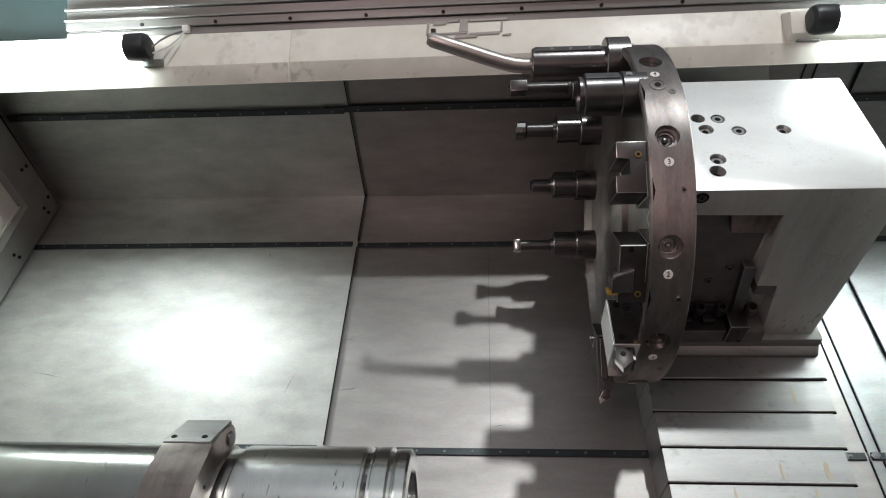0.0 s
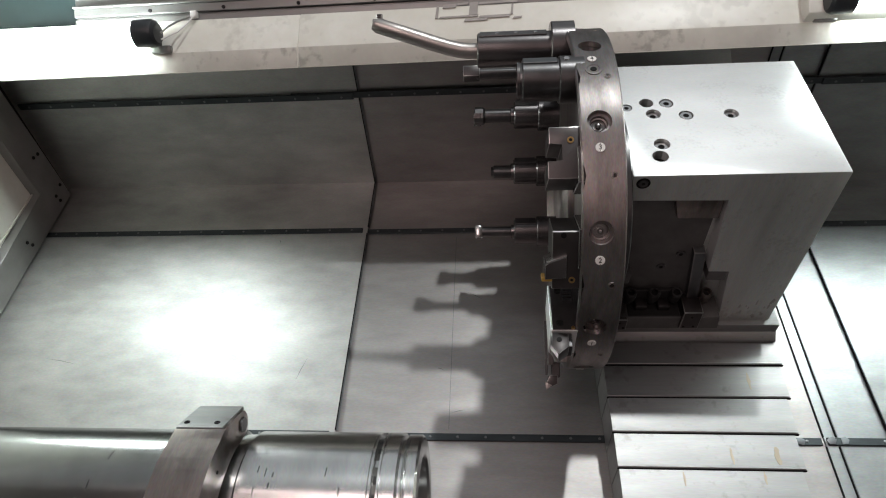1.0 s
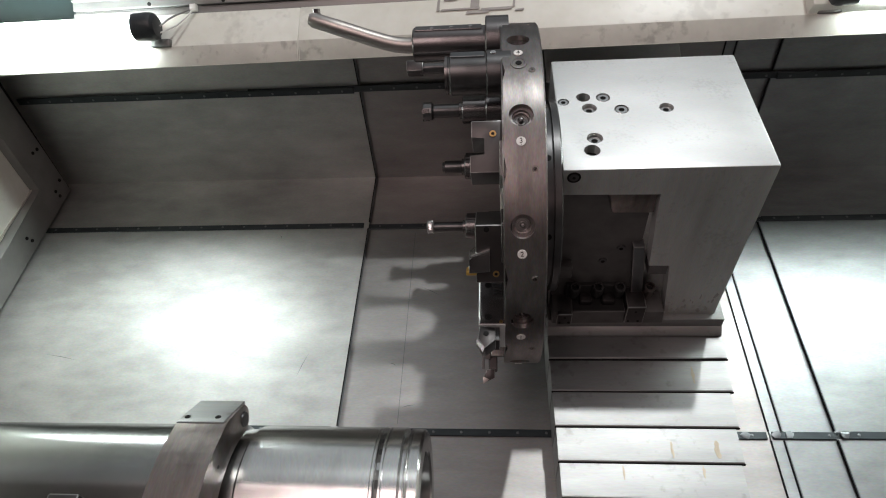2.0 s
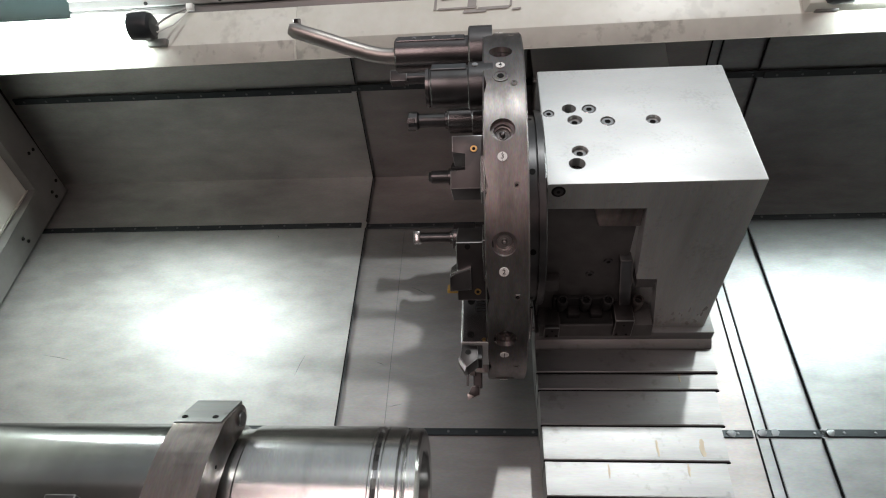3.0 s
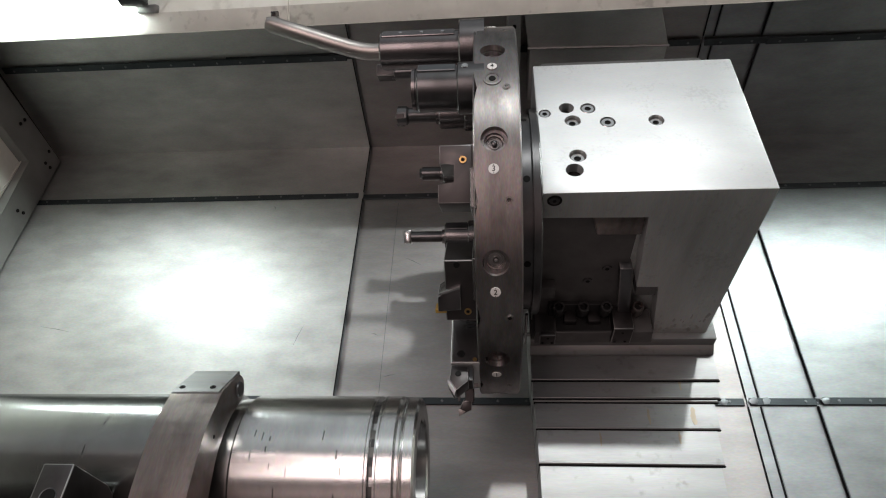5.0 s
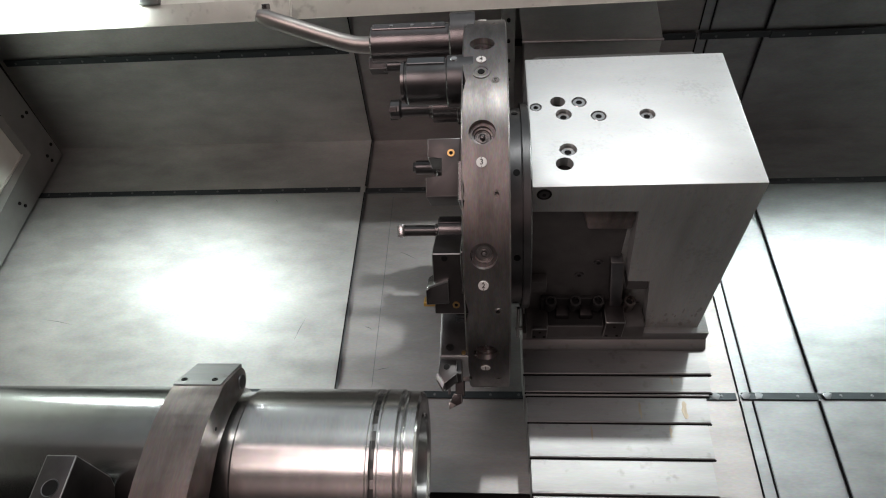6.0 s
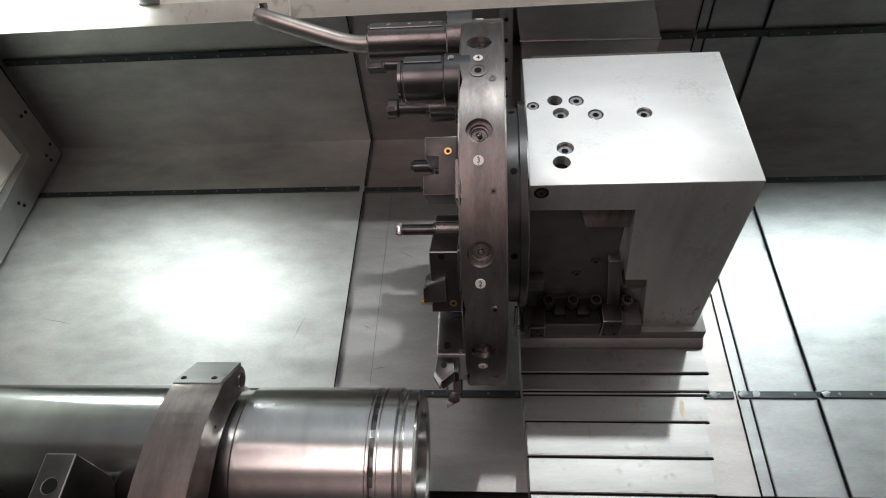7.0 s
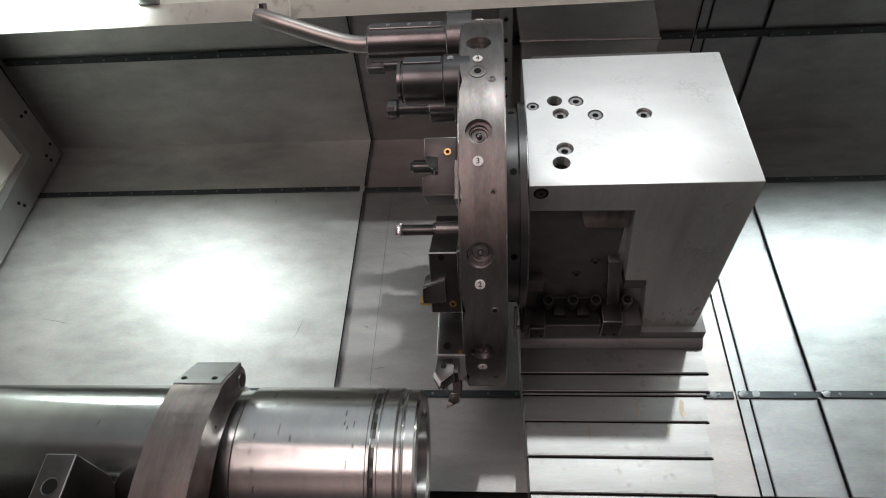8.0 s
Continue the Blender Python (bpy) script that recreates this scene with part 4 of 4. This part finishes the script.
part("insert", box(B(), -0.002, 0.006, -0.024, -0.008, 0.002, 0.014, 0.001, 1), BLACK, h, "small dark insert", pose(0.291, -0.003, 0.0475))
# large cylinder holder at station four
h = part("tool_holder", lathe(B(), [(-0.014, 0.0328), (0.0185, 0.0328), (0.020, 0.0313), (0.020, 0.0290), (0.0695, 0.0290), (0.071, 0.0275), (0.071, 0.025), (0.076, 0.0245), (0.076, 0.018), (0.072, 0.017)], seg=48), HOLDER, turret, "large grey round tool holder", station(0.2, 0.248))
part("clamp_flat", box(B(), 0.022, 0.070, -0.009, 0.009, 0.026, 0.0302, 0.0008, 1), DULL, h, "ground flat", Matrix.Rotation(radians(14), 4, "X"))
part("seal_ring", lathe(B(), [(0.074, 0.0265), (0.078, 0.0265), (0.078, 0.0235), (0.074, 0.0235)], seg=40, caps=False), BLACK, h, "black seal ring")
part("flange_screw", lathe(B(), [(0, 0.0045), (0.0012, 0.004), (0.0012, 0.0022)], axis=2, seg=14), BRIGHT, h, "", Matrix.Rotation(radians(5), 4, "X") @ pose(0.010, 0, 0.0328))
# station three: forked block
h = part("tool_block", prism(B(), [(-0.014, -0.036), (0.040, -0.036), (0.040, -0.013), (0.022, -0.013), (0.022, 0.010), (0.042, 0.010), (0.042, 0.034), (-0.014, 0.034)], 2, -0.03, 0.030, 0.0010, worn_glint=True), BLOCK, turret, "dark forked tool block", station(-30.5, 0.240))
part("fork_insert", box(B(), 0.008, 0.020, -0.012, 0.009, -0.026, 0.020, 0.001, 1), BLACK, h, "black clamp in the fork")
part("brass_screw", lathe(B(), [(0.030, 0.0046), (0.0312, 0.0043), (0.0312, 0.0024), (0.0296, 0.0022)], axis=2, seg=18), BRASS, h, "brass coolant screw", pose(0.012, -0.018, 0))
part("screw_bore", lathe(B(), [(0.0300, 0.0023), (0.0304, 0.0020)], axis=2, seg=10), SOCKET, h, "", pose(0.012, -0.018, 0))
part("mounting_foot", box(B(), -0.014, 0.004, -0.008, 0.040, -0.03, 0.0335, 0.001, 1, worn_glint=True), BLACK, h, "black foot")
# station two: parting tool
h = part("tool_block", box(B(), -0.014, 0.037, -0.040, 0.042, -0.03, 0.028, 0.0012, 1, worn_glint=True), BLOCK, turret, "dark square parting tool block", station(-60.5, 0.240))
part("brass_screw", lathe(B(), [(0.028, 0.0046), (0.0292, 0.0043), (0.0292, 0.0024), (0.0276, 0.0022)], axis=2, seg=18), BRASS, h, "brass coolant screw", pose(0.010, 0.029, 0))
part("screw_bore", lathe(B(), [(0.0280, 0.0023), (0.0284, 0.0020)], axis=2, seg=10), SOCKET, h, "", pose(0.010, 0.029, 0))
part("blade_clamp", prism(B(), [(0.018, -0.006), (0.036, -0.002), (0.046, 0.006), (0.046, 0.026), (0.018, 0.024)], 2, 0.0, 0.034, 0.0008, worn_glint=True), BLACK, h, "black blade clamp")
part("clamp_edge", prism(B(), [(0.018, -0.0085), (0.044, 0.001), (0.044, 0.004), (0.018, -0.0055)], 2, 0.02, 0.0345, 0.0005), BRIGHT, h, "worn bright edge")
part("insert", box(B(), 0.036, 0.050, 0.0245, 0.0305, 0.014, 0.030, 0.0008, 1), GOLD, h, "gold coated parting insert")
part("clamp_screw", lathe(B(), [(0.028, 0.004), (0.0292, 0.0036), (0.0292, 0.002)], axis=2, seg=14), SOCKET, h, "", pose(0.022, -0.034, 0))
part("mounting_foot", box(B(), -0.012, 0.003, -0.044, 0.012, -0.03, 0.032, 0.001, 1, worn_glint=True), BLACK, h, "black foot")
# station one: turning tool block with its shank
h = part("tool_block", box(B(), -0.014, 0.034, -0.030, 0.030, -0.040, 0.038, 0.0012, 1, worn_glint=True), BLACK, turret, "black turning tool block with an engraved plate", station(-89.8, 0.240))
part("edge_strip", box(B(), 0.034, 0.0352, -0.030, 0.030, -0.040, 0.038, 0.0006, 1), GROUND, h, "bright ground edge")
part("end_plate", box(B(), -0.002, 0.0350, -0.0302, 0.030, 0.038, 0.0392, 0.0005, 1), GROUND, h, "bright ground edge")
for z in (-0.030, 0.026):
    part("clamp_screw", lathe(B(), [(0, 0.0052), (0.0010, 0.005), (0.0010, 0.0034), (0.0003, 0.003)], axis=2, seg=16), SOCKET, h, "", pose(0.022, -0.030, z, 90, 0, 0))
for k in range(4):
    part("engraved_bar", box(B(), 0.002, 0.015, -0.0306, -0.0299, -0.034 + 0.006 * k, -0.0305 + 0.006 * k), HOLDER, h, "unreadable engraved bar")
part("tool_shank", box(B(), 0.006, 0.034, -0.026, 0.0, 0.040, 0.062, 0.001, 1, worn_glint=True), HOLDER, h, "square tool shank")
part("tool_head", prism(B(), [(0.012, 0.046), (0.034, 0.044), (0.036, 0.064), (0.027, 0.079), (0.012, 0.066)], 1, -0.034, -0.010, 0.0008, worn_glint=True), BLOCK, h, "angled turning tool head")
part("insert", prism(B(), [(0.027, 0.075), (0.0375, 0.061), (0.0385, 0.070), (0.029, 0.086)], 1, -0.033, -0.022, 0.0006), TURRET, h, "worn carbide insert")
part("head_screw", lathe(B(), [(0, 0.004), (0.001, 0.0036), (0.001, 0.002)], axis=2, seg=14), SOCKET, h, "", pose(0.025, -0.034, 0.056, 90, 0, 0))
part("side_screw", lathe(B(), [(0, 0.003), (0.001, 0.0026)], axis=2, seg=14), BRASS, h, "", pose(0.004, -0.030, 0.034, 90, 0, 0))
# the next station: thin plate with a small bar
h = part("tool_block", box(B(), -0.014, 0.020, -0.032, 0.034, -0.032, 0.030, 0.0012, 1, worn_glint=True), TURRET, turret, "grey tool block with a thin side plate", station(-119.8, 0.240))
part("side_plate", box(B(), 0.0205, 0.030, -0.03, 0.032, -0.030, 0.034, 0.0008, 1, worn_glint=True), BLOCK, h, "side plate with three dark holes")
for z in (-0.020, 0.002, 0.024):
    part("plate_hole", lathe(B(), [(0.0300, 0.0036), (0.0306, 0.0032)], axis=0, seg=14), SOCKET, h, "", pose(0, -0.012, z))
part("edge_bar", box(B(), 0.0305, 0.0345, -0.029, -0.022, -0.036, 0.050, 0.0006, 1), HOLDER, h, "thin upright bar")
part("tool_bar", box(B(), 0.010, 0.024, -0.018, -0.004, -0.01, 0.054, 0.0015, 1), BLOCK, h, "square tool bar")
part("tool_head", prism(B(), [(0.014, 0.050), (0.027, 0.050), (0.033, 0.064), (0.027, 0.070), (0.014, 0.064)], 1, -0.020, -0.003, 0.001, worn_glint=True), BLOCK, h, "tool head")
part("insert", prism(B(), [(0.023, 0.066), (0.034, 0.061), (0.033, 0.073)], 1, -0.0225, -0.0165, 0.0006), BAR, h, "bright triangular insert")
h = part("tool_block", box(B(), -0.014, 0.016, -0.026, 0.026, -0.026, 0.024, 0.0012, 1, worn_glint=True), BLACK, turret, "black blank station cover", station(-149.8, 0.240))
for y in (-0.016, 0.016):
    part("cover_screw", lathe(B(), [(0.016, 0.005), (0.020, 0.0046)], axis=0, seg=14), BRIGHT, h, "", pose(0, y, 0))


# ---- what moves ----
def travel(t):
    """The carriage's way along the bed and the slide's way up the slope, from their last places."""
    dx = np.interp(t, (0.0, 0.5, 1.0, 1.5, 1.95, 2.12, 2.3, 3.0, 3.5, 4.0, 4.5, 4.95, 5.15, 5.35, 5.6, 6.0, 6.5, 7.0, 8.0),
                   (0.2653, 0.2128, 0.1590, 0.1052, 0.0565, 0.0385, 0.0302, 0.0294, 0.0278, 0.0262, 0.0235, 0.0225, 0.0150, 0.0075, 0.0045, 0.0034, 0.0018, 0.0008, 0.0))
    dy = np.interp(t, (0.0, 2.3, 2.45, 2.65, 3.0, 3.5, 4.0, 4.5, 4.7, 5.0, 5.4, 6.0, 6.5, 7.0, 8.0),
                   (0.1111, 0.1110, 0.1072, 0.0975, 0.0790, 0.0525, 0.0268, 0.0066, 0.0025, 0.0008, 0.0005, 0.0007, 0.0022, 0.0008, 0.0))
    return float(dx), float(dy)


def motions():
    steps = [i * 0.1 for i in range(81)]
    way = [(t, *travel(t)) for t in steps]
    for ob in (housing, slide):
        walk(ob, [(t, M @ pose(dx, dy, 0)) for t, dx, dy in way])
    ax, ay, az = TURRET_AT
    walk(turret, [(t, M @ pose(dx + ax, dy + ay, az)) for t, dx, dy in way])
    # the telescopic plates close up one after the other as the slide comes down
    ends = ((-0.02, -0.1405), (-0.0953, -0.174), (-0.1636, -0.1797), (-0.2272, -0.2272), (-0.2885, -0.2885), (-0.348, -0.348), (-0.41, -0.41))
    for cp, (stop, hang) in zip(cover_plates, ends):
        walk(cp, [(t, M @ pose(dx, min(stop, dy + hang), 0)) for t, dx, dy in way])
    for ob in (cover_mid, cover_narrow):
        walk(ob, [(t, M @ pose(dx, 0, 0)) for t, dx, dy in way])
    walk(cover_right, [(t, M @ pose(max(0.5575, dx + 0.529), 0, 0)) for t, dx, dy in way])
    # the shaft turns towards the front, once in 0.8 s
    walk(shaft, [(t, M @ pose(0, AY, AZ, 450 * (t - 6.45), 0, 0)) for t in steps])


motions()
